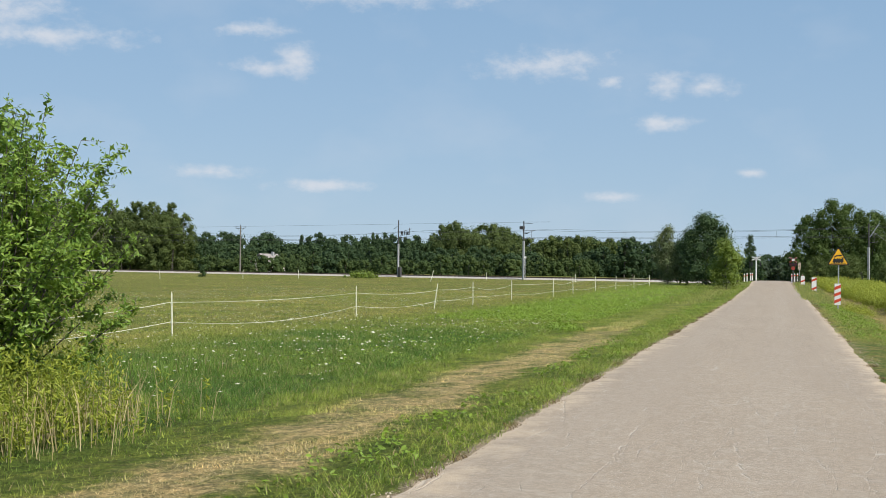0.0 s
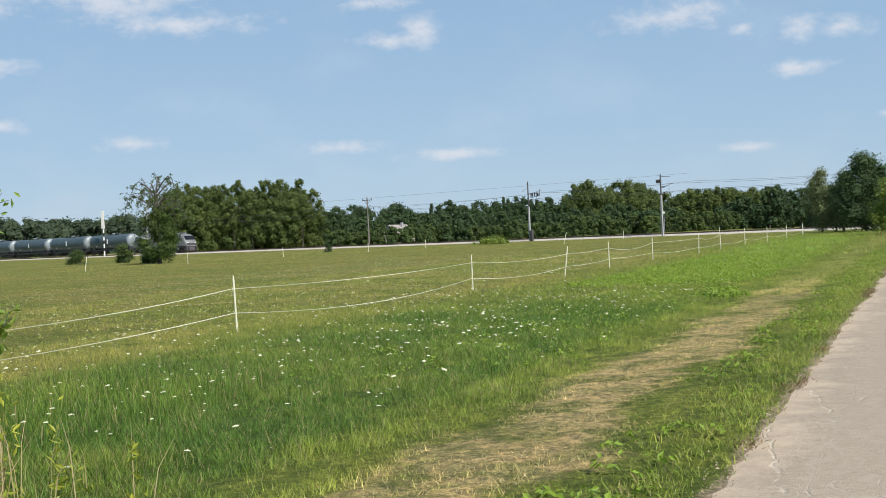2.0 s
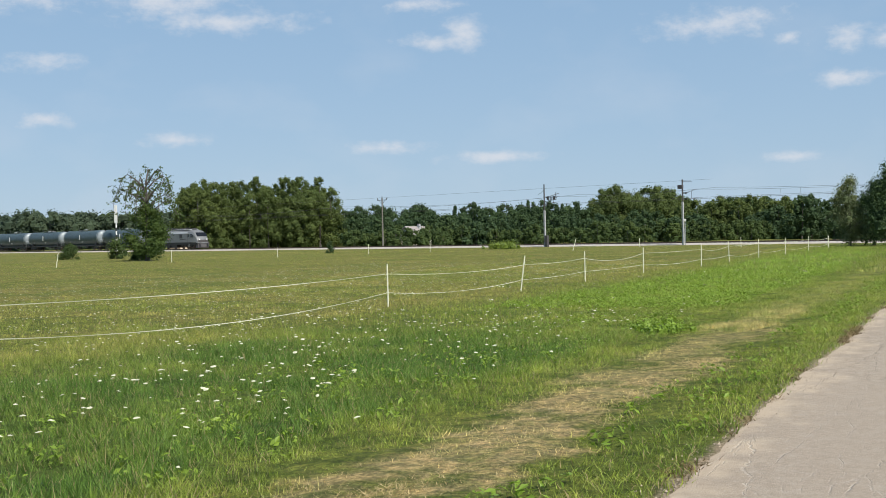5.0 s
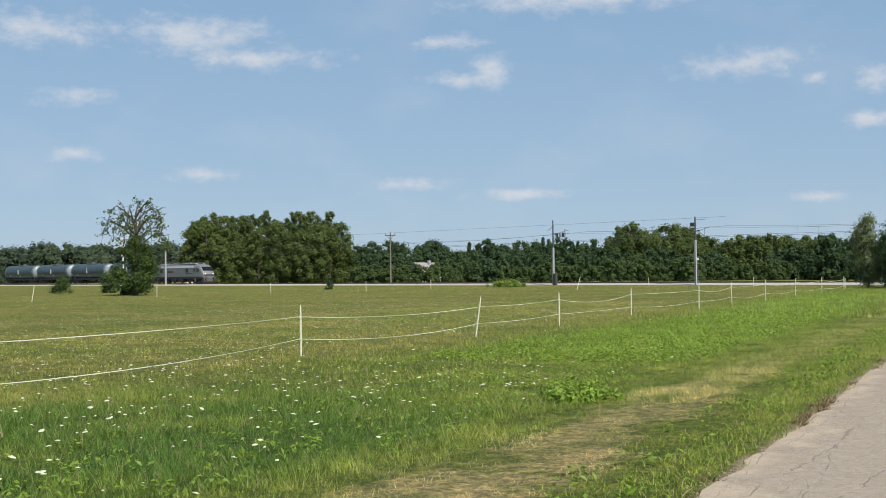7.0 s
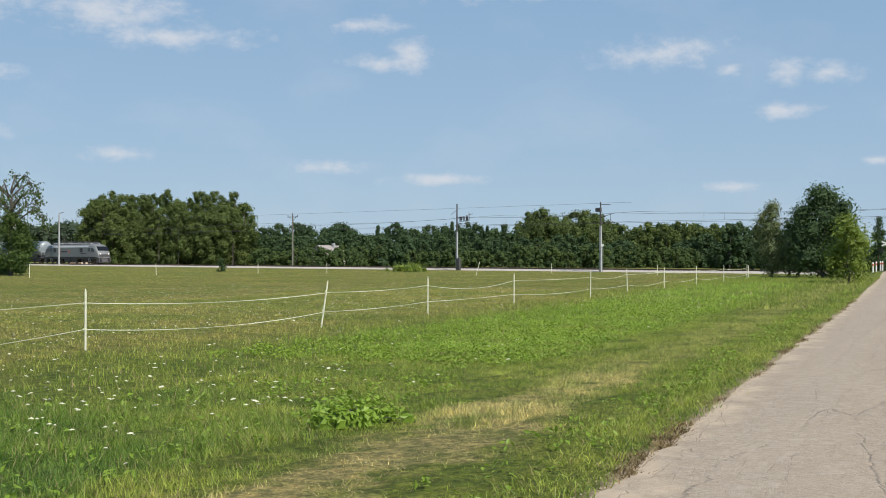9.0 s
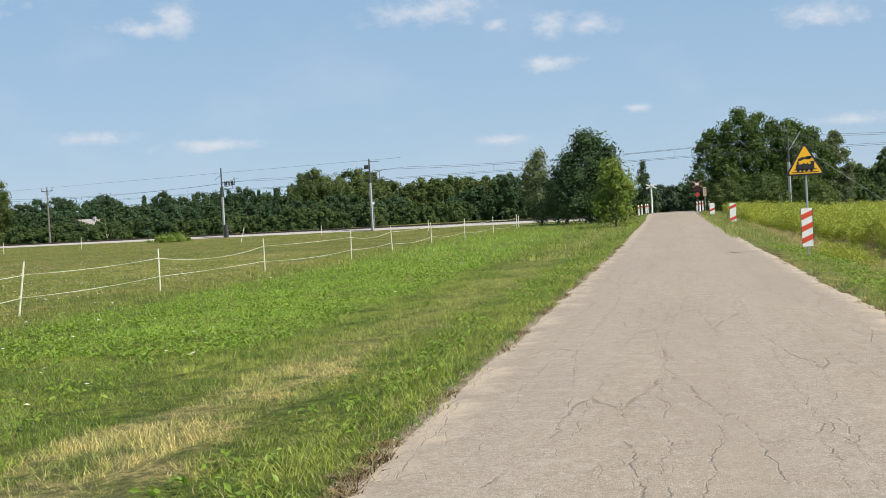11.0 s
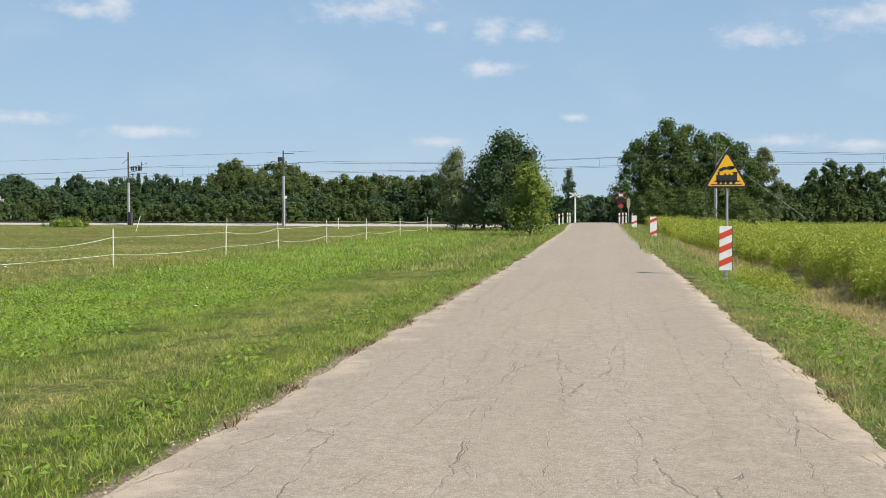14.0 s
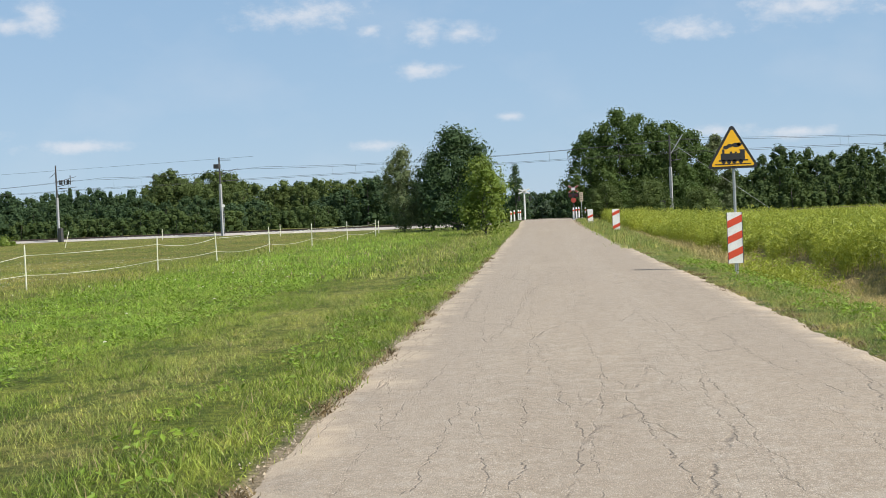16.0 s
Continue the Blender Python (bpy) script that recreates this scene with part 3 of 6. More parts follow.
# ---- trees ----
def crown(rng, blobs, count, leaf, slim=0.55, lift=0.0, corners=4, core=0.0):
    """Leaves round the outside of each clump and, with core, an added opaque lump inside it."""
    c = np.array([b[:3] for b in blobs])
    r = np.array([b[3] for b in blobs])
    pick = rng.choice(len(blobs), count, p=r ** 2 / np.sum(r ** 2))
    d = rng.normal(size=(count, 3))
    d[:, 2] *= 0.95
    d /= np.linalg.norm(d, axis=1, keepdims=True)
    far = (0.5 + 0.75 * rng.random(count)) if core else (0.45 + 0.62 * rng.random(count) ** 0.6)
    at = c[pick] + d * (r[pick] * far)[:, None]
    out = d + np.array([0, 0, 0.35 + lift])
    v, faces = leaves(rng, at, leaf, out, 0.42, slim, corners)
    if not core:
        return v, faces
    # lumps: a coarse ball for each clump, its corners pushed in and out
    # the balls are added so gaps between leaves show lit green, not black
    ring, rows = 5, 2
    a = np.arange(ring) * math.tau / ring
    pts = [np.zeros((1, 3)) + [0, 0, -1]]
    for k in range(1, rows + 1):
        e = -math.pi / 2 + math.pi * k / (rows + 1)
        pts.append(np.stack([np.cos(a + k * 0.4) * math.cos(e), np.sin(a + k * 0.4) * math.cos(e), np.full(ring, math.sin(e))], 1))
    pts.append(np.array([[0, 0, 1.0]]))
    ball = np.concatenate(pts)
    m = len(ball)
    tri = [(0, 1 + (k + 1) % ring, 1 + k) for k in range(ring)]
    for q in range(rows - 1):
        for k in range(ring):
            lo, hi = 1 + q * ring, 1 + (q + 1) * ring
            tri += [(lo + k, lo + (k + 1) % ring, hi + (k + 1) % ring), (lo + k, hi + (k + 1) % ring, hi + k)]
    top = 1 + (rows - 1) * ring
    tri += [(top + k, top + (k + 1) % ring, m - 1) for k in range(ring)]
    lumps = c[:, None, :] + ball[None] * (r * core)[:, None, None] * rng.uniform(0.6, 1.2, (len(c), m, 1))
    more = (np.array(tri)[None] + (np.arange(len(c)) * m)[:, None, None]).reshape(-1, 3) + len(v)
    if corners == 4:
        faces = np.concatenate([faces[:, [0, 1, 2]], faces[:, [0, 2, 3]]])
    return np.concatenate([v, lumps.reshape(-1, 3)]), np.concatenate([faces, more]).astype(np.int32)


ENVELOPE = {
    "round": lambda h: math.sin(math.pi * min(1, 0.12 + 0.9 * h)) ** 0.6,
    "bush": lambda h: (1 - h ** 2.2) ** 0.5 * 0.95,
    "column": lambda h: 0.9 * math.sin(math.pi * min(1, 0.2 + 0.78 * h)) ** 0.9,
    "spire": lambda h: 1.0 - 0.92 * h,
    "dome": lambda h: (1 - max(0, h - 0.25) ** 2 / 0.5625) ** 0.5,
}


def blobs_for(rng, height, width, foot, form, count, share=0.2):
    out = []
    for k in range(count):
        h = (k + rng.random()) / count
        reach = ENVELOPE[form](h) * width / 2
        r = width * share * rng.uniform(0.7, 1.25) * (0.55 + 0.45 * reach / (width / 2))
        a = rng.uniform(0, math.tau)
        d = max(0.0, reach - r * 0.75) * math.sqrt(rng.uniform(0.15, 1))
        z = foot + (height - foot) * h
        out.append((d * math.cos(a), d * math.sin(a), min(z, height - r * 0.7), r))
    return out


def trunk_mesh(rng, height, width, blobs, thick, lean=0.0):
    bm = bmesh.new()
    top = height * 0.86
    line = [Vector((lean * (h / top) + rng.uniform(-1, 1) * 0.03 * width * (h > 0), rng.uniform(-1, 1) * 0.03 * width * (h > 0), h)) for h in np.linspace(0, top, 7)]
    line[0].z = -0.15
    tube(bm, line, [thick * (1.25 if i == 0 else 1 - 0.14 * i) for i in range(7)], 7)
    for bx, by, bz, br in blobs[:: max(1, len(blobs) // 14)]:
        start = max(0.25, bz - 0.35 * math.hypot(bx, by) - br * 0.6)
        k = min(5, int(start / top * 6))
        f = start / top * 6 - k
        a = line[k].lerp(line[k + 1], min(1, max(0, f)))
        b = Vector((bx, by, bz))
        mid = a.lerp(b, 0.5) + Vector((0, 0, -0.06 * (b - a).length))
        tube(bm, [a, mid, b], [thick * 0.42, thick * 0.28, thick * 0.1], 5)
    return bm


def tree(name, label, x, y, height, width, leafmat, count, leaf, seed, form="round", foot=0.25, nblobs=30, share=0.2, bark=None, thick=None, slim=0.55, category="tree"):
    rng = np.random.default_rng(seed)
    base = thing(name, pose(x, y, gz(x, y), 0, 0, 0), label, category)
    blobs = blobs_for(rng, height, width, height * foot, form, nblobs, share)
    part("trunk", trunk_mesh(rng, height, width, blobs, thick or height * 0.022), bark or BARK, base)
    v, q = crown(rng, blobs, count, leaf, slim, 0.0, 4, 0.5)
    v[:, 2] = np.maximum(v[:, 2], 0.02)
    array_mesh("crown", v, None, q, leafmat, base)
    return base


def polar(az, d, ex=0.0, ey=15.0):
    a = radians(az)
    return ex + d * math.sin(a), ey + d * math.cos(a)


def wood(name, label, spots, leafmat, count, leaf, seed, form="round", foot=0.12, bark=None, category="wood", clumps=44):
    """Many far trees that nobody could count, as one growth."""
    rng = np.random.default_rng(seed)
    base = thing(name, Matrix(), label, category, kind="stuff")
    vs, qs, n = [], [], 0
    bm = bmesh.new()
    for x, y, h, w in spots:
        z = gz(x, y)
        blobs = blobs_for(rng, h, w, h * foot, form, clumps, 0.135 if clumps > 30 else 0.18)
        v, q = crown(rng, blobs, int(count * h * w / 60), leaf, 0.7, 0.0, 3, 0.66)
        v[:, 2] = np.maximum(v[:, 2], 0)
        vs.append(v + np.array([x, y, z]))
        qs.append(q + n)
        n += len(v)
        tube(bm, [(x, y, z - 0.2), (x + rng.uniform(-0.2, 0.2), y, z + h * 0.45), (x + rng.uniform(-0.3, 0.3), y, z + h * 0.85)], [h * 0.018, h * 0.012, h * 0.003], 5)
    part("trunks", bm, bark or BARK, base, kind="stuff")
    tagged(array_mesh("foliage", np.concatenate(vs), None, np.concatenate(qs), leafmat, base), kind="stuff")
    return base


def band(seed, az0, az1, step, d0, d1, h0, h1, w0, w1, eye=(0.0, 9.0)):
    """Places for trees between two directions from the road."""
    rng = np.random.default_rng(seed)
    out, a = [], az0
    while a < az1:
        x, y = polar(a, rng.uniform(d0, d1), *eye)
        out.append((x, y, rng.uniform(h0, h1), rng.uniform(w0, w1)))
        a += step * rng.uniform(0.7, 1.3)
    return out


def build_trees():
    # the three beside the road
    tree("roadside_bush", "bright green young tree beside the road", -3.95, 101.5, 4.6, 4.1, LEAF_LIME, 5200, 0.17, 11, "dome", 0.14, 34, 0.19, thick=0.07)
    tree("roadside_tree", "dense dark green broadleaf tree beside the meadow", -6.6, 117.5, 7.4, 6.4, LEAF_DARK, 13000, 0.23, 12, "dome", 0.12, 44, 0.17, thick=0.14)
    tree("grey_willow", "dull grey-green willow tree at the meadow edge", -10.7, 119, 6.3, 4.8, LEAF_GREY, 7500, 0.18, 13, "column", 0.10, 36, 0.17, thick=0.1, slim=0.35)
    tree("roadside_tree", "dark broadleaf tree behind the willow", -9.0, 124, 6.0, 4.5, LEAF_DARK, 3600, 0.24, 14, "dome", 0.1, 28, 0.19, thick=0.1)
    x, y = polar(-1.55, 168, 0.6, 21.3)
    tree("slim_tree", "slim upright tree behind the level crossing", x, y, 7.6, 3.0, LEAF_DARK, 2600, 0.26, 15, "column", 0.1, 24, 0.2, thick=0.1)
    # the tall group beside the crossing
    for k, (x, y, h, w) in enumerate([(4.3, 148.5, 8.4, 6.4), (6.9, 148, 10.6, 7.4), (9.2, 150, 10.1, 7.8), (11.7, 149, 9.1, 7.4), (14.0, 150.5, 8.3, 6.2), (16.6, 152, 7.9, 4.4)]):
        tree("poplar", "tall dark green poplar beside the railway", x, y, h, w, LEAF_MID if k < 5 else LEAF_GREY, 11000, 0.27, 20 + k, "dome", 0.02, 90, 0.115, thick=0.13, slim=0.45)
    for k, (x, y, h, w) in enumerate([(4.6, 129.5, 3.0, 4.2), (8.0, 128.5, 3.3, 5.0), (12.6, 131.5, 2.4, 4.4)]):
        tree("willow_bush", "spreading green willow bush beside the crossing", x, y, h, w, LEAF_WOOD, 5200, 0.16, 30 + k, "bush", 0.05, 30, 0.18, thick=0.06, slim=0.35, category="bush")
    # behind the goldenrod
    spots = band(41, 5.5, 20.5, 0.42, 165, 205, 4.4, 6.3, 4.5, 6.0, (0.6, 21)) + band(42, 9.3, 13.8, 0.5, 165, 178, 6.6, 7.9, 4.5, 6.0, (0.6, 21))
    spots += band(45, 4.5, 20.5, 0.6, 145, 160, 2.0, 4.2, 3.0, 5.0, (0.6, 21))
    wood("thicket", "mixed green thicket behind the goldenrod meadow", spots, LEAF_FIELD, 2400, 0.32, 43, "dome", 0.04)
    x, y = polar(16.75, 140, 0.6, 21.3)
    tree("poplar", "tall slender poplar with gaps in its crown", x, y, 10.3, 5.4, LEAF_MID, 7000, 0.26, 46, "column", 0.08, 40, 0.15, thick=0.14)
    x, y = polar(14.3, 146, 0.6, 21.3)
    tree("poplar", "thin poplar behind the power pole", x, y, 8.8, 2.6, LEAF_GREY, 1700, 0.26, 47, "column", 0.15, 22, 0.15, thick=0.1)
    # behind the railway
    grove = band(51, -36.1, -29.5, 0.28, 262, 284, 13.4, 15.9, 5.5, 8.0) + band(52, -36.2, -29.3, 0.45, 252, 260, 9.5, 13.0, 6.5, 8.5)
    wood("birch_grove", "tall birch grove behind the railway", grove, LEAF_WOOD, 2600, 0.35, 53, "dome", 0.03, BARK)
    mid = band(54, -28.6, -8.0, 0.36, 270, 310, 6.2, 10.2, 7, 11) + band(55, -28.4, -3.0, 0.5, 215, 250, 4.0, 6.2, 5, 7)
    wood("treeline", "dark mixed treeline behind the railway", mid, LEAF_DARK, 1500, 0.42, 56, "dome", 0.03)
    pines = band(67, -20.6, -17.4, 0.35, 262, 275, 7.0, 9.4, 3.6, 4.6) + band(71, -26.5, -22, 1.1, 280, 300, 7.5, 9.8, 3.6, 4.6) + band(72, -12.0, -8.5, 0.9, 262, 280, 7.2, 9.0, 3.6, 4.6)
    wood("spruces", "dark pointed spruces in the treeline", pines, LEAF_DARK, 2600, 0.42, 73, "spire", 0.05)
    front = band(57, -28.4, -4.0, 0.7, 205, 225, 2.5, 4.2, 4, 6) + [(-92.5, 199.0, 3.4, 5.5), (-88.6, 199.6, 2.9, 5.0), (-96.5, 198.5, 3.2, 5.0), (-85.0, 198.0, 2.6, 4.5)]
    wood("scrub", "lighter green scrub in front of the treeline", front, LEAF_FIELD, 2000, 0.3, 58, "dome", 0.02)
    hump = band(59, -16.6, -12.8, 0.3, 255, 275, 9.0, 12.0, 8, 11) + band(60, -12.8, -7.2, 0.5, 225, 240, 6.6, 8.8, 6, 8)
    wood("copse", "rounded green copse behind the railway", hump, LEAF_WOOD, 2700, 0.34, 61, "dome", 0.03, BARK)
    right = band(62, -7.5, -2.2, 0.5, 190, 215, 6.0, 7.6, 5, 7)
    wood("treeline", "dark treeline beyond the level crossing", right, LEAF_DARK, 1200, 0.45, 63, "dome", 0.04)
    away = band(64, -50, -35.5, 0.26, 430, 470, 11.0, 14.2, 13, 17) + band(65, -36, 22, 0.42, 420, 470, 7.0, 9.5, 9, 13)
    wood("far_wood", "distant forest along the horizon with haze in its leaf colour", away, LEAF_FAR_HAZED, 200, 0.95, 66, "dome", 0.02, clumps=20)
    gate = band(68, -4.0, -0.75, 0.42, 300, 340, 6.5, 8.0, 6, 8) + band(69, 0.75, 6, 0.42, 300, 340, 6.5, 8.0, 6, 8) + band(75, -0.9, 0.9, 0.28, 425, 445, 9.0, 10.5, 7, 9)
    wood("far_wood", "dark forest where the road enters it", gate, LEAF_DARK, 700, 0.7, 70, "dome", 0.02)


build_trees()


def old_tree():
    """A half-dead fruit tree: bare drooping twigs above, a dark leafy skirt below."""
    rng = np.random.default_rng(77)
    x, y = -80.5, 109.5
    base = thing("old_tree", pose(x, y, gz(x, y)) @ Matrix.Scale(1.12, 4), "old half-bare tree with a leafy lower crown", "tree")
    bm = bmesh.new()
    tube(bm, [(0, 0, -0.2), (0.1, 0, 1.6), (-0.1, 0.1, 3.6), (0.15, 0, 5.6), (0.1, 0, 7.6)], [0.3, 0.24, 0.2, 0.14, 0.07], 8)
    hang = []
    for k in range(15):
        a = k * 2.4 + rng.uniform(-0.3, 0.3)
        z0 = 4.2 + 3.2 * k / 15 + rng.uniform(-0.2, 0.2)
        out = rng.uniform(2.3, 3.3) * (1.1 - 0.5 * k / 15)
        rise = rng.uniform(1.2, 1.8)
        ring = [(0, 0), (0.42, 0.62), (0.75, 1.0), (0.98, 0.75), (1.1, 0.1), (1.13, -0.5)]
        p = [Vector((out * f * math.cos(a), out * f * math.sin(a), z0 + rise * g + rng.uniform(-0.1, 0.1))) for f, g in ring]
        tube(bm, p, [0.085, 0.065, 0.048, 0.03, 0.018, 0.008], 5)
        for j in range(26):
            f = rng.uniform(0.6, 4.9)
            s = p[int(f)].lerp(p[int(f) + 1], f % 1)
            e = s + Vector((rng.normal() * 0.42, rng.normal() * 0.42, rng.uniform(-0.75, 0.45)))
            tube(bm, [s, s.lerp(e, 0.5) + Vector((0, 0, 0.08)), e], [0.018, 0.012, 0.006], 4)
            hang += [s.lerp(e, rng.uniform(0.3, 1.1)) for _ in range(7 if f > 1.8 else 2)]
    part("trunk", bm, BARK, base)
    low = blobs_for(rng, 5.4, 4.6, 0.7, "round", 34, 0.17)
    v, q = crown(rng, low, 8200, 0.2, 0.55, 0.0, 4, 0.6)
    array_mesh("crown", v, None, q, LEAF_MID, base)
    t = np.array([list(p) for p in hang])
    t = t + rng.normal(0, 0.1, t.shape)
    v, q = leaves(rng, t, 0.23)
    array_mesh("sparse_leaves", v, q, None, LEAF_MID, base)
    for k, (bx, by, h, w) in enumerate([(-103, 124, 1.9, 3.4), (-96, 124, 2.4, 4.0), (-89, 120, 1.3, 3.0), (-84, 113, 1.5, 2.6)]):
        tree("field_bush", "low dark green bush beside the railway", bx, by, h, w, LEAF_FIELD, 1500, 0.2, 80 + k, "bush", 0.05, 20, 0.2, thick=0.04, category="bush")
    tree("field_bush", "small bush alone in the meadow", -72.2, 134.2, 1.5, 1.3, LEAF_DARK, 700, 0.16, 86, "bush", 0.05, 12, 0.25, thick=0.03, category="bush")
    tree("field_bush", "low yellow-green tuft of scrub before the railway", -52.5, 141.0, 0.9, 7.0, LEAF_LIME, 1300, 0.16, 87, "bush", 0.05, 24, 0.1, thick=0.02, category="bush")


old_tree()
tree("weed_clump", "low green leafy weed clump in the grass", -5.9, 26.5, 0.22, 1.7, CLOVER, 1100, 0.085, 95, "bush", 0.05, 26, 0.14, thick=0.012, category="weed")


def near_shrub():
    rng = np.random.default_rng(91)
    x, y = -8.88, 0.6
    base = thing("shrub", pose(x, y, gz(x, y)) @ Matrix.Diagonal((0.98, 0.98, 0.92, 1)), "leafy green shrub with long twigs in dry grass", "shrub")
    bm = bmesh.new()
    twig_at, twig_out = [], []
    for k in range(185):
        a = rng.uniform(0, math.tau)
        reach = rng.uniform(0.3, 1.85)
        top = (1.2 + 3.5 * rng.random() ** 0.7) * (1 - 0.28 * (reach / 1.85) ** 2)
        foot = Vector((rng.normal() * 0.18, rng.normal() * 0.18, -0.05))
        p = [foot, foot + Vector((reach * 0.22 * math.cos(a), reach * 0.22 * math.sin(a), top * 0.36)), foot + Vector((reach * 0.66 * math.cos(a), reach * 0.66 * math.sin(a), top * 0.72)), foot + Vector((reach * math.cos(a), reach * math.sin(a), top))]
        tube(bm, p, [0.022, 0.016, 0.01, 0.003], 5)
        for j in range(24):
            f = rng.uniform(0.2, 0.999) ** 0.65 * 3
            i = min(2, int(f))
            s = p[i].lerp(p[i + 1], f - i)
            d = Vector((rng.normal(), rng.normal(), rng.uniform(-0.1, 0.9))).normalized() * rng.uniform(0.12, 0.42)
            tube(bm, [s, s + d], [0.005, 0.002], 3)
            for q in range(14):
                g = rng.random()
                twig_at.append(s + d * g + Vector(rng.normal(size=3)) * 0.035)
                twig_out.append(d.normalized() + Vector((0, 0, 0.3)))
    # long twigs that reach towards the road
    for ax, az_, ln in ((1.0, 2.35, 1.7), (0.97, 2.0, 1.4), (0.9, 2.75, 1.05)):
        p = [Vector((0.2, 0, az_ - 0.6)), Vector((0.8 * ax, -0.1, az_ - 0.1)), Vector((ln * 0.8, -0.15, az_ + 0.1)), Vector((ln * ax, -0.2, az_ + 0.12))]
        tube(bm, p, [0.014, 0.01, 0.007, 0.003], 5)
        for j in range(150):
            f = rng.uniform(0.5, 2.99)
            s = p[int(f)].lerp(p[int(f) + 1], f % 1)
            twig_at.append(s + Vector((rng.normal() * 0.07, rng.normal() * 0.09, rng.normal() * 0.09)))
            twig_out.append(Vector((0.2, -0.3, 0.8)))
    part("brushwood", bm, BARK, base, kind="stuff")
    at = np.array([list(p) for p in twig_at])
    out = np.array([list(p) for p in twig_out])
    v, q = leaves(rng, at, 0.092, out, 0.9, 0.42)
    array_mesh("foliage", v, q, None, LEAF_SHRUB, base)


near_shrub()


# ---- fences ----
def post_mesh():
    bm = bmesh.new()
    rod(bm, (0, 0, -0.25), (0, 0, 0.93), 0.024, 0.022, 8)
    rod(bm, (0, 0, 0.93), (0, 0, 1.0), 0.022, 0.008, 8)
    for z in (0.34, 0.76):
        box(bm, 0.0, -0.03, z, 0.05, 0.03, 0.035, 0.006)
    return bm


def fence(name, label, posts, heights, wide, slack):
    """Plastic posts with two slack tapes. posts: x, y, height of the top over the ground, lean along x and y."""
    base = thing(name, Matrix(), label, "fence")
    me = None
    feet = []
    for x, y, h, lx, ly in posts:
        z = gz(x, y)
        m = Matrix.Translation((x, y, z)) @ Matrix(((1, 0, lx, 0), (0, 1, ly, 0), (0, 0, 1, 0), (0, 0, 0, 1))) @ Matrix.Diagonal((wide, wide, h, 1))
        if me is None:
            first = part("post", post_mesh(), POST_WHITE, base)
            first.matrix_basis = m
            me = first.data
        else:
            ob = new("post", me)
            ob.parent = base
            ob.matrix_basis = m
        feet.append(m)
    rng = random.Random(len(posts))
    for share in heights:
        for a, b in zip(feet, feet[1:]):
            p, q = a @ Vector((0, -0.04, share)), b @ Vector((0, -0.04, share))
            n, sag = 12, slack * (q - p).length * rng.uniform(0.2, 1.9)
            bm = bmesh.new()
            rows = []
            for k in range(n + 1):
                f = k / n
                c = p.lerp(q, f) - Vector((0, 0, sag * 4 * f * (1 - f)))
                twist = math.sin(f * 9 + p.y) * 0.5
                w = Vector((math.sin(twist) * 0.6, 0, math.cos(twist))) * 0.008 * wide
                t = Vector((0.003, 0.0, 0))
                rows.append([bm.verts.new(c + w + t), bm.verts.new(c - w + t), bm.verts.new(c - w - t), bm.verts.new(c + w - t)])
            for r, s in zip(rows, rows[1:]):
                for k in range(4):
                    bm.faces.new((r[k], s[k], s[(k + 1) % 4], r[(k + 1) % 4]))
            part("tape", bm, TAPE, base)


fence("electric_fence", "white plastic electric fence with slack tapes", [
    (-15.6, 3.0, 1.3, 0, 0), (-15.85, 19.0, 1.30, -0.09, 0.05), (-16.07, 35.35, 1.28, -0.02, 0.02), (-15.48, 45.1, 1.27, 0.22, 0.2), (-15.66, 53.7, 1.3, -0.06, 0.15),
    (-15.5, 63.1, 1.34, 0, 0), (-14.5, 72.2, 1.32, 0, 0.1), (-14.3, 79.6, 1.3, -0.06, 0), (-13.7, 87.0, 1.28, 0, 0), (-12.95, 94.0, 1.25, 0.03, 0), (-12.3, 102.0, 1.2, 0, 0), (-11.8, 111.0, 1.15, 0, 0)],
    (0.34, 0.77), 1.02, 0.013)
fence("electric_fence", "distant white plastic fence along the railway", [
    (-72.5, 86.3, 1.3, 0.15, 0.3), (-70.8, 100.4, 1.2, 0, 0), (-68.5, 116.0, 1.1, -0.1, 0), (-61.5, 123.5, 1.1, 0, 0), (-57.0, 130.0, 1.1, 0, 0),
    (-37.2, 120.5, 1.1, 0.5, 0.4), (-34.4, 136.0, 1.0, 0, 0), (-22.0, 128.0, 1.0, 0, 0), (-12.4, 117.0, 1.0, 0, 0)],
    (), 1.3, 0.004)


# ---- road signs ----
def rounded_triangle(side, r, seg=5):
    """Corner points of an upright triangle with rounded corners, centred at the base's middle."""
    h = side * math.sqrt(3) / 2
    out = []
    for cx, cz, a0 in ((-side / 2 + r * math.sqrt(3), r, 150), (side / 2 - r * math.sqrt(3), r, 270), (0, h - 2 * r, 30)):
        for k in range(seg + 1):
            a = radians(a0 + 120 * k / seg)
            out.append((cx + r * math.cos(a), cz + r * math.sin(a)))
    return out


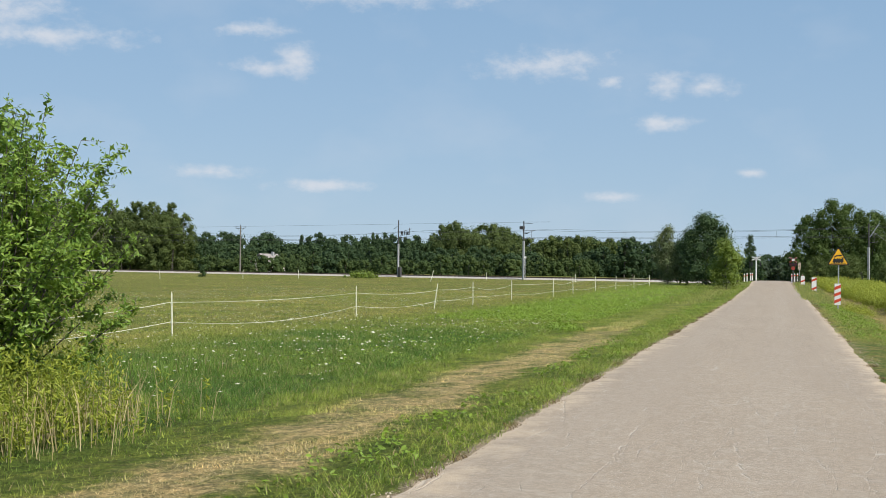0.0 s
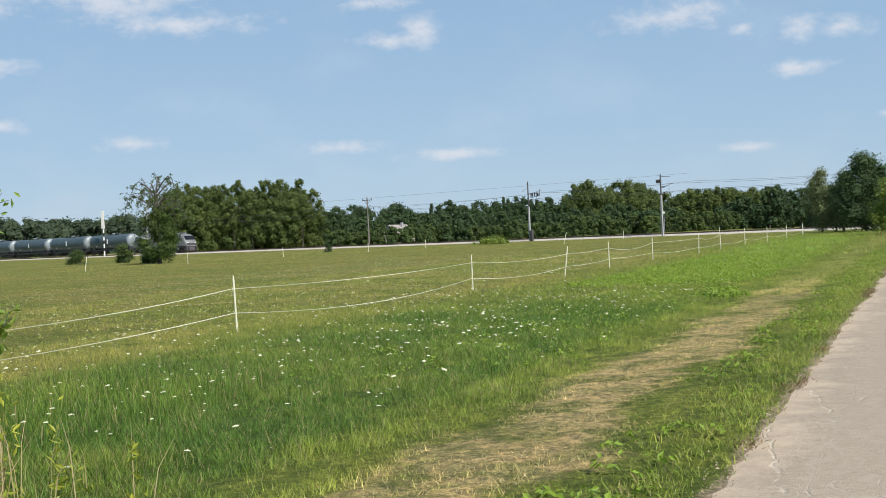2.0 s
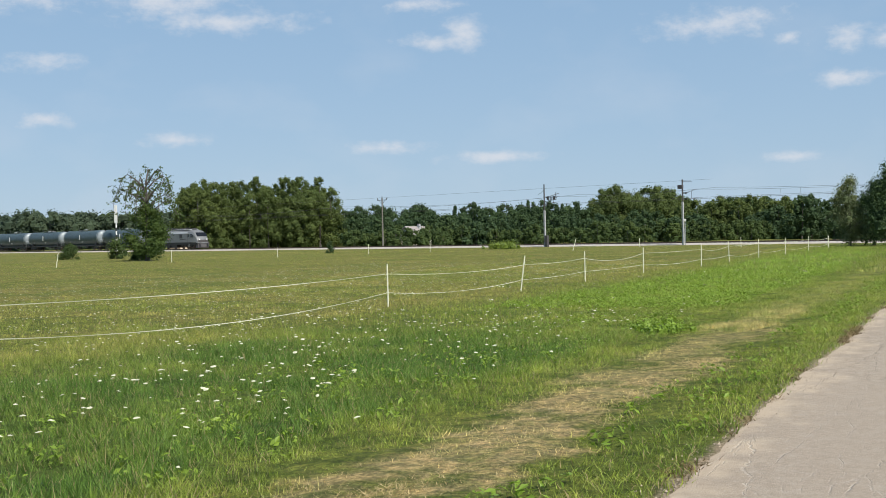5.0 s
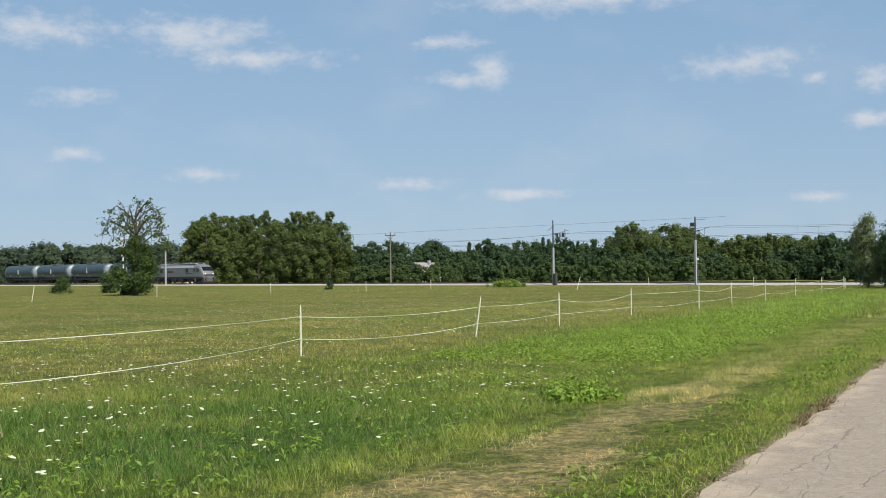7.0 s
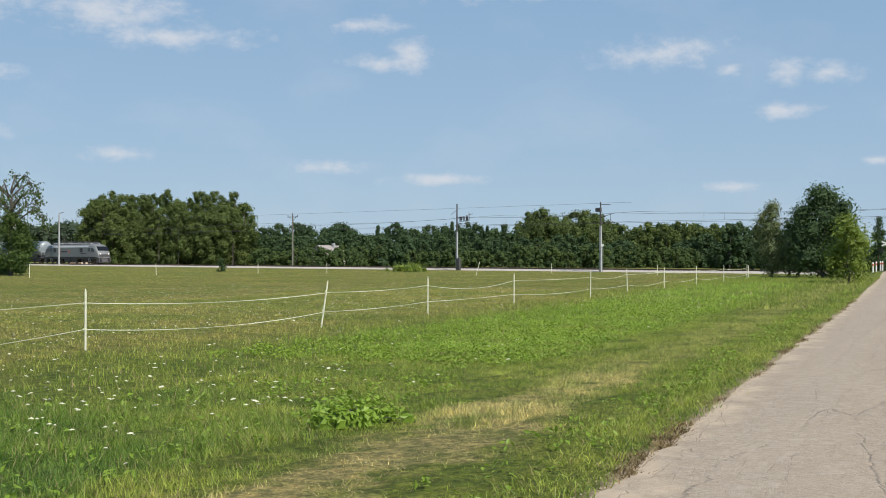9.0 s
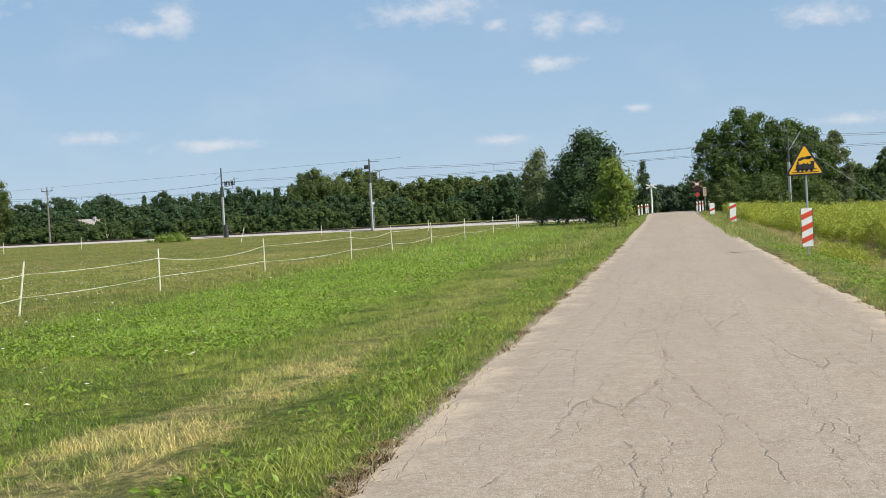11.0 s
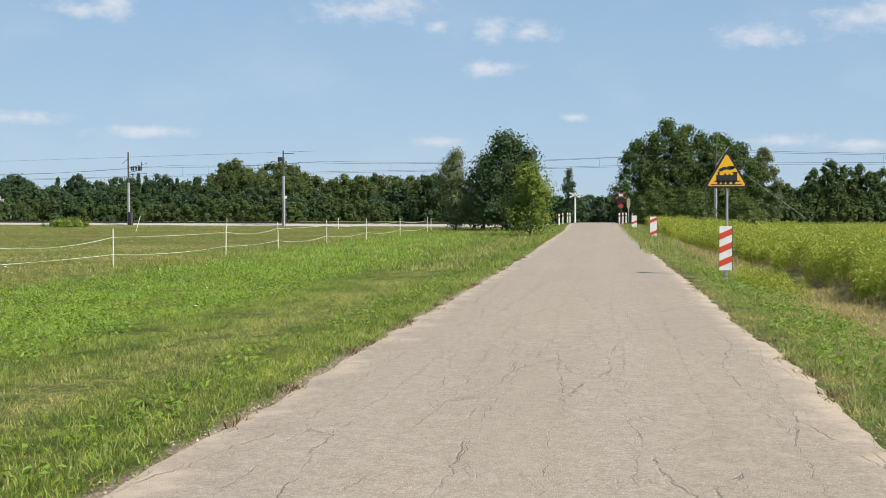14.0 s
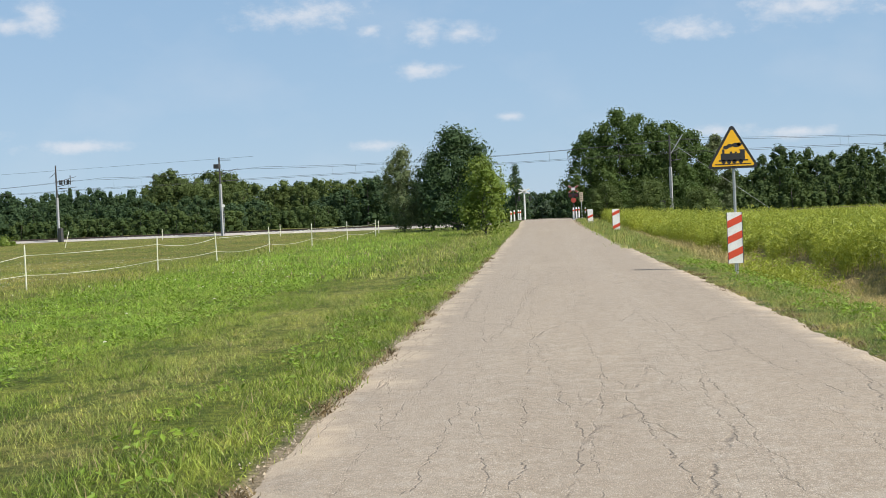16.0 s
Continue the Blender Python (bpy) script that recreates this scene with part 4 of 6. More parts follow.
def level_crossing_sign():
    s = 0.98
    base = thing("warning_sign", pose(3.81, 56.86, gz(3.81, 56.86)), "yellow triangular railway warning sign on a steel post", "road sign")
    z0 = 2.29 - gz(3.81, 56.86)
    bm = bmesh.new()
    rod(bm, (0.02, 0.05, -0.3), (0.02, 0.05, z0 + 0.7), 0.032, 0.032, 12)
    part("post", bm, STEEL, base)
    for z in (z0 + 0.15, z0 + 0.5):
        part("clamp", box(bmesh.new(), 0.02, 0.035, z, 0.16, 0.05, 0.04, 0.006), STEEL, base)
    at = Matrix.Translation((0, -0.006, z0))
    plate = part("plate", profile(bmesh.new(), rounded_triangle(s, 0.05), 0.012, at), BLACK, base, "black-edged triangular sign plate")
    inset = Matrix.Translation((0, -0.0145, z0 + 0.045))
    part("face", profile(bmesh.new(), rounded_triangle(s - 0.155, 0.03), 0.006, inset), YELLOW, plate, "yellow reflective sign face")
    plate.matrix_basis = Matrix.Translation((0, 0, z0)) @ Matrix.Diagonal((1.2, 1, 1.2, 1)) @ Matrix.Translation((0, 0, -z0))
    # steam engine pictogram
    bm = bmesh.new()

    def bar(x0, x1, z0_, z1):
        profile(bm, [(x0, z0_), (x1, z0_), (x1, z1), (x0, z1)], 0.004, Matrix.Translation((0, -0.0195, z0)))

    def disc(x, z, r, n=14, sx=1.0):
        profile(bm, [(x + sx * r * math.cos(k * math.tau / n), z + r * math.sin(k * math.tau / n)) for k in range(n)], 0.004, Matrix.Translation((0, -0.0195, z0)))

    bar(-0.33, 0.33, 0.075, 0.092)
    bar(-0.22, 0.14, 0.165, 0.285)
    bar(0.14, 0.225, 0.165, 0.335)
    bar(0.12, 0.245, 0.335, 0.352)
    bar(-0.19, -0.15, 0.285, 0.365)
    bar(-0.05, -0.01, 0.285, 0.32)
    bar(0.04, 0.08, 0.285, 0.315)
    bar(-0.26, 0.28, 0.14, 0.165)
    for x in (-0.17, -0.07, 0.03, 0.15):
        disc(x, 0.132, 0.04)
    disc(-0.12, 0.40, 0.035, 14, 1.5)
    disc(-0.05, 0.43, 0.034, 14, 1.6)
    disc(0.07, 0.44, 0.042, 14, 1.9)
    disc(0.13, 0.45, 0.034, 14, 1.3)
    part("pictogram", bm, BLACK, plate, "black steam engine pictogram")


def distance_board(x, y, foot, top, width, stripes, label):
    """A white board with slanting red stripes."""
    base = thing("distance_board", pose(x, y, gz(x, y)), label, "road sign", "railway distance boards")
    g = gz(x, y)
    foot, top = foot - g, top - g
    bm = bmesh.new()
    rod(bm, (0, 0.03, -0.25), (0, 0.03, top - 0.1), 0.028, 0.028, 10)
    part("post", bm, STEEL, base)
    bm = bmesh.new()
    box(bm, 0, 0, (foot + top) / 2, width, 0.014, top - foot, 0.004)
    panel = part("panel", bm, WHITE, base)
    w = width / 2
    for s in (-w, w):
        part("rim", box(bmesh.new(), s, -0.004, (foot + top) / 2, 0.012, 0.018, top - foot), DARK_STEEL, panel)
    h = top - foot
    for k in range(stripes):
        z = foot + h * (0.19 + 0.62 * (k / max(1, stripes - 1) if stripes > 1 else 0.5)) - 0.085
        bm = bmesh.new()
        rise = width * 0.42
        band = h * 0.14 if stripes > 2 else h * 0.15
        profile(bm, [(-w + 0.008, z - rise / 2 + 0.02), (w - 0.008, z + rise / 2 + 0.02), (w - 0.008, z + rise / 2 + band + 0.02), (-w + 0.008, z - rise / 2 + band + 0.02)], 0.004, Matrix.Translation((0, -0.0095, 0)))
        part("stripe", bm, RED, panel, "slanting red reflective stripe")


level_crossing_sign()
distance_board(3.79, 56.80, 0.15, 1.30, 0.34, 3, "white distance board with three slanting red stripes")
distance_board(3.62, 99.0, 0.20, 1.42, 0.42, 2, "white distance board with two slanting red stripes")
distance_board(3.05, 122.0, 0.35, 1.45, 0.42, 1, "white distance board with one slanting red stripe")


# ---- the level crossing ----
def delineators():
    base = thing("guide_post", pose(-3.15, 130.5, gz(-3.15, 130.5)), "white roadside guide post with a red band", "guide post", "guide posts at the crossing")
    bm = bmesh.new()
    rod(bm, (0, 0, -0.2), (0, 0, 0.92), 0.075, 0.07, 10)
    rod(bm, (0, 0, 0.92), (0, 0, 0.98), 0.07, 0.02, 10)
    part("post", bm, WHITE, base)
    bm = bmesh.new()
    rod(bm, (0, 0, 0.66), (0, 0, 0.80), 0.079, 0.078, 10)
    part("band", bm, RED, base, "red reflective band")
    for x, y in ((-2.95, 134.0), (-2.75, 142.0), (-2.65, 146.5), (2.0, 130.5), (2.35, 134.8), (2.75, 141.0), (3.3, 139.5)):
        copy_thing(base, pose(x, y, gz(x, y)))


def crossing_signal():
    x, y = 2.2, 136.2
    base = thing("crossing_signal", pose(x, y, gz(x, y)) @ Matrix.Scale(0.92, 4), "railway crossing signal with cross boards and red lamps", "signal")
    bm = bmesh.new()
    rod(bm, (0, 0, -0.2), (0, 0, 3.0), 0.06, 0.055, 10)
    part("mast", bm, DARK_STEEL, base)
    for a in (35, -35):
        bm = bmesh.new()
        box(bm, 0, -0.08, 2.78, 1.1, 0.02, 0.13, 0.004, Matrix.Rotation(radians(a), 4, "Y"))
        arm = part("cross_arm", bm, WHITE, base)
        for s in (-1, 1):
            bm = bmesh.new()
            turn = Matrix.Translation((0, -0.094, 2.78)) @ Matrix.Rotation(radians(a), 4, "Y")
            box(bm, s * 0.36, 0, 0, 0.34, 0.008, 0.11)
            bmesh.ops.transform(bm, matrix=turn, verts=bm.verts)
            part("red_tip", bm, DULL_RED, arm)
    bm = bmesh.new()
    box(bm, 0, -0.06, 2.18, 1.0, 0.03, 0.42, 0.05)
    plate = part("back_plate", bm, BLACK, base)
    for s in (-0.27, 0.27):
        bm = bmesh.new()
        rod(bm, (s, -0.08, 2.18), (s, -0.16, 2.18), 0.15, 0.15, 16)
        part("lamp", bm, LAMP_RED, plate, "unlit red signal lens")
    bm = bmesh.new()
    rod(bm, (0, -0.09, 1.72), (0, -0.105, 1.72), 0.24, 0.24, 20)
    part("disc", bm, DULL_RED, base, "red round sign disc")
    x, y = 2.9, 137.0
    base = thing("notice_board", pose(x, y, gz(x, y)), "tan notice board on a post by the crossing", "sign")
    bm = bmesh.new()
    rod(bm, (0, 0.03, -0.2), (0, 0.03, 2.2), 0.035, 0.035, 8)
    part("post", bm, STEEL, base)
    bm = bmesh.new()
    box(bm, 0, 0, 1.85, 0.3, 0.02, 0.8, 0.01)
    panel = part("panel", bm, BEIGE, base)
    for k in range(4):
        part("lettering_bar", box(bmesh.new(), 0, -0.012, 2.12 - 0.17 * k, 0.22, 0.004, 0.06), DARK_STEEL, panel)
    x, y = -2.35, 156.0
    base = thing("crossbuck", pose(x, y, gz(x, y)), "white crossbuck on a white post beyond the railway", "sign")
    bm = bmesh.new()
    rod(bm, (0, 0, -0.2), (0, 0, 3.2), 0.1, 0.09, 12)
    part("post", bm, WHITE, base)
    for a in (22, -22):
        bm = bmesh.new()
        box(bm, 0, -0.14, 2.95, 1.25, 0.03, 0.14, 0.006, Matrix.Rotation(radians(a), 4, "Y"))
        part("cross_arm", bm, WHITE, base)
    bm = bmesh.new()
    for s in (-0.55, 0.55):
        box(bm, s, -0.1, 2.2, 0.22, 0.12, 0.5, 0.03)
    box(bm, 0, -0.02, 2.2, 1.1, 0.04, 0.04)
    part("lamp_box", bm, BLACK, base)


delineators()
crossing_signal()


# ---- poles and wires ----
def along(s, off, z):
    """A place s metres along the railway and off metres beyond its centre line."""
    return TRACK @ Vector((s, off, z))


def mast(s, height, label, split):
    p = along(s, bend(s) - 2.9, 0)
    g = gz(p.x, p.y)
    base = thing("catenary_mast", Matrix.Translation((p.x, p.y, g)) @ TRACK.to_3x3().to_4x4(), label, "mast", "catenary masts")
    h = height - g
    bm = bmesh.new()
    box(bm, 0, 0, h * split / 2 - 0.1, 0.23, 0.23, h * split + 0.2, 0.03)
    part("column", bm, CONCRETE, base, "pale concrete mast column")
    bm = bmesh.new()
    rod(bm, (0, 0, h * split - 0.2), (0, 0, h), 0.1, 0.075, 8)
    part("upper_tube", bm, DARK_STEEL, base)
    return base, h


def arm_with_insulators(base, h, reach, name="cantilever"):
    bm = bmesh.new()
    rod(bm, (0, 0, h * 0.78), (0, reach, h * 0.86), 0.028)
    rod(bm, (0, 0, h * 0.69), (0, reach, h * 0.72), 0.028)
    rod(bm, (0, reach * 0.62, h * 0.70), (0, reach * 0.62, h * 0.83), 0.02)
    arm = part(name, bm, DARK_STEEL, base)
    for f, zz in ((0.16, 0.79), (0.16, 0.695)):
        bm = bmesh.new()
        rod(bm, (0, reach * f, h * zz + 0.03), (0, reach * (f + 0.14), h * zz + 0.03), 0.04, 0.04, 8)
        for k in range(5):
            y = reach * (f + 0.028 * k)
            rod(bm, (0, y, h * zz + 0.03), (0, y + 0.04, h * zz + 0.03), 0.08, 0.05, 8)
        part("insulator", bm, BLACK, arm)


def build_masts():
    base, h = mast(-56.3, 8.68, "concrete and steel catenary mast with insulated arm", 0.58)
    bm = bmesh.new()
    rod(bm, (-0.2, 0, h * 0.80), (2.2, 0, h * 0.78), 0.03)
    rod(bm, (0, 0, h * 0.72), (2.0, 0, h * 0.75), 0.03)
    rod(bm, (2.05, 0, h * 0.74), (2.05, 0, h * 0.86), 0.045)
    rod(bm, (-1.0, 0, h * 0.84), (-0.1, 0, h * 0.9), 0.025)
    part("bracket", bm, DARK_STEEL, base)
    for s in (0.55, 0.8, 1.2, 1.6, 1.8):
        part("insulator", rod(bmesh.new(), (s, 0, h * 0.745), (s, 0, h * 0.805), 0.09, 0.06, 8), BLACK, base)
    arm_with_insulators(base, h, 3.0)
    bm = bmesh.new()
    box(bm, 0.55, -0.3, 0.75, 0.5, 0.35, 1.5, 0.03)
    part("switch_box", bm, DARK_STEEL, base)
    base, h = mast(-34.2, 8.25, "concrete and steel catenary mast with a box", 0.66)
    bm = bmesh.new()
    box(bm, -0.12, -0.22, h * 0.885, 0.65, 0.35, 0.45, 0.04)
    part("transformer_box", bm, DARK_STEEL, base)
    bm = bmesh.new()
    rod(bm, (-0.1, 0, h * 0.965), (1.4, 0, h * 0.955), 0.03)
    part("bracket", bm, DARK_STEEL, base)
    bm = bmesh.new()
    rod(bm, (0, 0, h * 0.8), (0.9, 0, h * 0.8), 0.025)
    part("bracket", bm, DARK_STEEL, base)
    arm_with_insulators(base, h, 3.0)
    base, h = mast(11.8, 7.4, "concrete catenary mast with a stay wire", 0.62)
    arm_with_insulators(base, h, 3.0)
    bm = bmesh.new()
    rod(bm, (0.1, 0, h * 0.78), (1.1, 0.2, h * 1.0), 0.05)
    part("strut", bm, CONCRETE, base)
    bm = bmesh.new()
    rod(bm, (0, 0, h * 0.92), (9.2, -0.6, -0.1), 0.011, 0.011, 6)
    part("stay", bm, STEEL, base)
    p = along(11.2, bend(11.2) - 3.3, 0)
    base = thing("relay_cabinet", pose(p.x, p.y, gz(p.x, p.y)), "dark signal cabinet on a stub beside the mast", "cabinet")
    bm = bmesh.new()
    box(bm, 0, 0, 0.9, 0.42, 0.3, 1.3, 0.06)
    part("housing", bm, BLACK, base)
    bm = bmesh.new()
    rod(bm, (0, 0, -0.2), (0, 0, 0.3), 0.07)
    part("stub", bm, DARK_STEEL, base)
    p = along(-33.75, -3.1, 0)
    base = thing("marker_post", pose(p.x, p.y, gz(p.x, p.y)), "thin marker post with a white round plate", "marker")
    bm = bmesh.new()
    rod(bm, (0, 0, -0.2), (0, 0, 3.1), 0.03)
    part("post", bm, STEEL, base)
    bm = bmesh.new()
    rod(bm, (0, -0.04, 3.0), (0, -0.06, 3.0), 0.16, 0.16, 16)
    part("plate", bm, WHITE, base)
    # wires along the railway
    for off, low, name in ((0.0, 5.95, "contact_wire"), (4.4, 6.25, "contact_wire")):
        wire = thing("overhead_line", TRACK, "overhead railway line with contact and carrier wires", "overhead line")
        stops = [-160, -108, -56.3, -34.2, 11.8, 62, 118]
        for z, sag, nm in ((low, 0.08, name), (low + 1.15, 0.55, "carrier_wire")):
            bm = bmesh.new()
            pts = []
            for a, b in zip(stops, stops[1:]):
                pts += [(a + (b - a) * k / 8, off + bend(a + (b - a) * k / 8), z - (b - a) / 50 * sag * 4 * (k / 8) * (1 - k / 8)) for k in range(8)]
            tube(bm, pts, [0.013] * len(pts), 5)
            part(nm, bm, DARK_STEEL, wire)
        bm = bmesh.new()
        for a, b in zip(stops, stops[1:]):
            for k in (2, 4, 6):
                f = k / 8
                u = off + bend(a + (b - a) * f)
                rod(bm, (a + (b - a) * f, u, low - 0.05), (a + (b - a) * f, u, low + 1.15 - (b - a) / 50 * 0.55 * 4 * f * (1 - f)), 0.008, 0.008, 4)
        part("droppers", bm, DARK_STEEL, wire, kind="stuff")
    feeder = thing("feeder_line", TRACK, "thin feeder wire along the mast tops", "overhead line")
    bm = bmesh.new()
    pts = [(-160 + k * 10, -2.9 + bend(-160 + k * 10), 8.15 - 0.004 * k) for k in range(14)]
    tube(bm, pts, [0.011] * len(pts), 5)
    part("wire", bm, DARK_STEEL, feeder)


def power_pole(name, x, y, height, label, arm):
    base = thing(name, pose(x, y, gz(x, y), 0, 0, -20), label, "power pole")
    bm = bmesh.new()
    rod(bm, (0, 0, -0.3), (0, 0, height), 0.15, 0.1, 10)
    part("pole", bm, WOOD, base)
    bm = bmesh.new()
    box(bm, 0, 0, height - 0.35, arm, 0.1, 0.1, 0.01)
    rod(bm, (-arm * 0.3, 0, height - 0.4), (0, 0, height - 1.1), 0.025)
    rod(bm, (arm * 0.3, 0, height - 0.4), (0, 0, height - 1.1), 0.025)
    beam = part("crossarm", bm, DARK_STEEL, base)
    for s in (-0.46, 0.0, 0.46):
        bm = bmesh.new()
        z = height - 0.3 if s else height
        rod(bm, (s * arm, 0, z), (s * arm, 0, z + 0.14), 0.05, 0.03, 8)
        rod(bm, (s * arm, 0, z + 0.14), (s * arm, 0, z + 0.3), 0.08, 0.04, 8)
        part("insulator", bm, DARK_STEEL, beam)


build_masts()
power_pole("power_pole", -92.2, 189.3, 8.4, "timber power pole with a crossarm behind the railway", 2.4)
power_pole("power_pole", 32.5, 142.5, 8.6, "tall thin timber power pole at the thicket edge", 0.9)


def far_left():
    p = along(-172, -2, 0)
    base = thing("signal_mast", pose(p.x, p.y, gz(p.x, p.y)), "railway signal mast with a white screen on top", "signal")
    bm = bmesh.new()
    rod(bm, (0, 0, -0.2), (0, 0, 6.4), 0.16, 0.14, 10)
    mast_ = part("mast", bm, WHITE, base)
    for k in range(3):
        bm = bmesh.new()
        rod(bm, (0, 0, 1.2 + 1.5 * k), (0, 0, 1.9 + 1.5 * k), 0.175, 0.17, 10)
        part("band", bm, BLACK, mast_)
    bm = bmesh.new()
    box(bm, 0, -0.1, 7.6, 0.75, 0.15, 3.6, 0.07)
    part("screen", bm, WHITE, base)
    p = along(-155.5, -2, 0)
    base = thing("lamp_mast", pose(p.x, p.y, gz(p.x, p.y)), "tall thin concrete mast beside the railway hut", "mast")
    bm = bmesh.new()
    rod(bm, (0, 0, -0.2), (0, 0, 9.6), 0.2, 0.13, 10)
    part("column", bm, CONCRETE, base)
    bm = bmesh.new()
    rod(bm, (0, 0, 9.5), (0.9, 0, 9.6), 0.06)
    part("arm", bm, DARK_STEEL, base)
    p = along(-157.8, 3.6, 0)
    base = thing("trackside_hut", Matrix.Translation((p.x, p.y, gz(p.x, p.y))) @ TRACK.to_3x3().to_4x4(), "small beige hut beside the railway", "hut")
    bm = bmesh.new()
    box(bm, 0, 0, 1.05, 4.6, 2.2, 2.1, 0.03)
    part("wall", bm, BEIGE, base)
    bm = bmesh.new()
    box(bm, 0, 0, 2.17, 5.0, 2.6, 0.14, 0.02)
    part("roof", bm, ROOF_TILE, base)
    bm = bmesh.new()
    box(bm, 0.8, -1.105, 0.95, 0.9, 0.03, 1.8)
    part("door", bm, DARK_STEEL, base)
    x, y = -94.0, 206.0
    base = thing("house", pose(x, y, gz(x, y), 0, 0, -15) @ Matrix.Scale(0.85, 4), "small pale house with a gabled roof among trees", "house")
    bm = bmesh.new()
    profile(bm, [(-2.6, -0.2), (2.6, -0.2), (2.6, 2.4), (0, 4.2), (-2.6, 2.4)], 6.0)
    part("wall", bm, PLASTER, base)
    bm = bmesh.new()
    for s in (-1, 1):
        a = math.atan2(1.8, 2.6)
        box(bm, s * 1.4, 0, 3.32, 3.5, 6.6, 0.12, 0, Matrix.Rotation(s * a, 4, "Y"))
    roof = part("roof", bm, ROOF_TILE, base)
    bm = bmesh.new()
    box(bm, 0.6, 0.8, 4.3, 0.5, 0.5, 1.0)
    part("chimney", bm, CONCRETE, roof)
    bm = bmesh.new()
    box(bm, 0.7, -3.01, 1.3, 0.9, 0.06, 1.0)
    part("window", bm, GLASS, base)


far_left()


# ---- the train ----
def wheelset(parent, x, r, z):
    bm = bmesh.new()
    for s in (-1, 1):
        rod(bm, (x, s * 0.70, z), (x, s * 0.83, z), r, r * 0.97, 20)
        rod(bm, (x, s * 0.83, z), (x, s * 0.87, z), r * 0.55, r * 0.5, 16)
    rod(bm, (x, -0.9, z), (x, 0.9, z), 0.09, 0.09, 10)
    return part("wheelset", bm, RAIL, parent)


def bogie(parent, x, axles, gap, r):
    bm = bmesh.new()
    half = gap * (axles - 1) / 2
    for s in (-1, 1):
        box(bm, x, s * 0.98, r + 0.12, half * 2 + 1.2, 0.14, 0.22, 0.04)
        for k in range(axles):
            ax = x - half + gap * k
            box(bm, ax, s * 1.03, r, 0.34, 0.2, 0.36, 0.04)
            rod(bm, (ax + 0.32, s * 1.02, r + 0.02), (ax + 0.32, s * 1.02, r + 0.4), 0.1, 0.1, 8)
            rod(bm, (ax - 0.32, s * 1.02, r + 0.02), (ax - 0.32, s * 1.02, r + 0.4), 0.1, 0.1, 8)
    box(bm, x, 0, r + 0.12, 0.5, 2.0, 0.22, 0.03)
    frame_ = part("bogie", bm, BLACK, parent)
    for k in range(axles):
        wheelset(frame_, x - half + gap * k, r, r)


def buffers(parent, x, z):
    d = 1 if x > 0 else -1
    for s in (-0.88, 0.88):
        bm = bmesh.new()
        rod(bm, (x - d * 0.55, s, z), (x - d * 0.1, s, z), 0.1, 0.09, 12)
        rod(bm, (x - d * 0.1, s, z), (x, s, z), 0.23, 0.22, 16)
        part("buffer", bm, DARK_STEEL, parent)


def at_rail(s):
    p = along(s, 0, RAIL_TOP)
    return Matrix.Translation(p) @ TRACK.to_3x3().to_4x4()


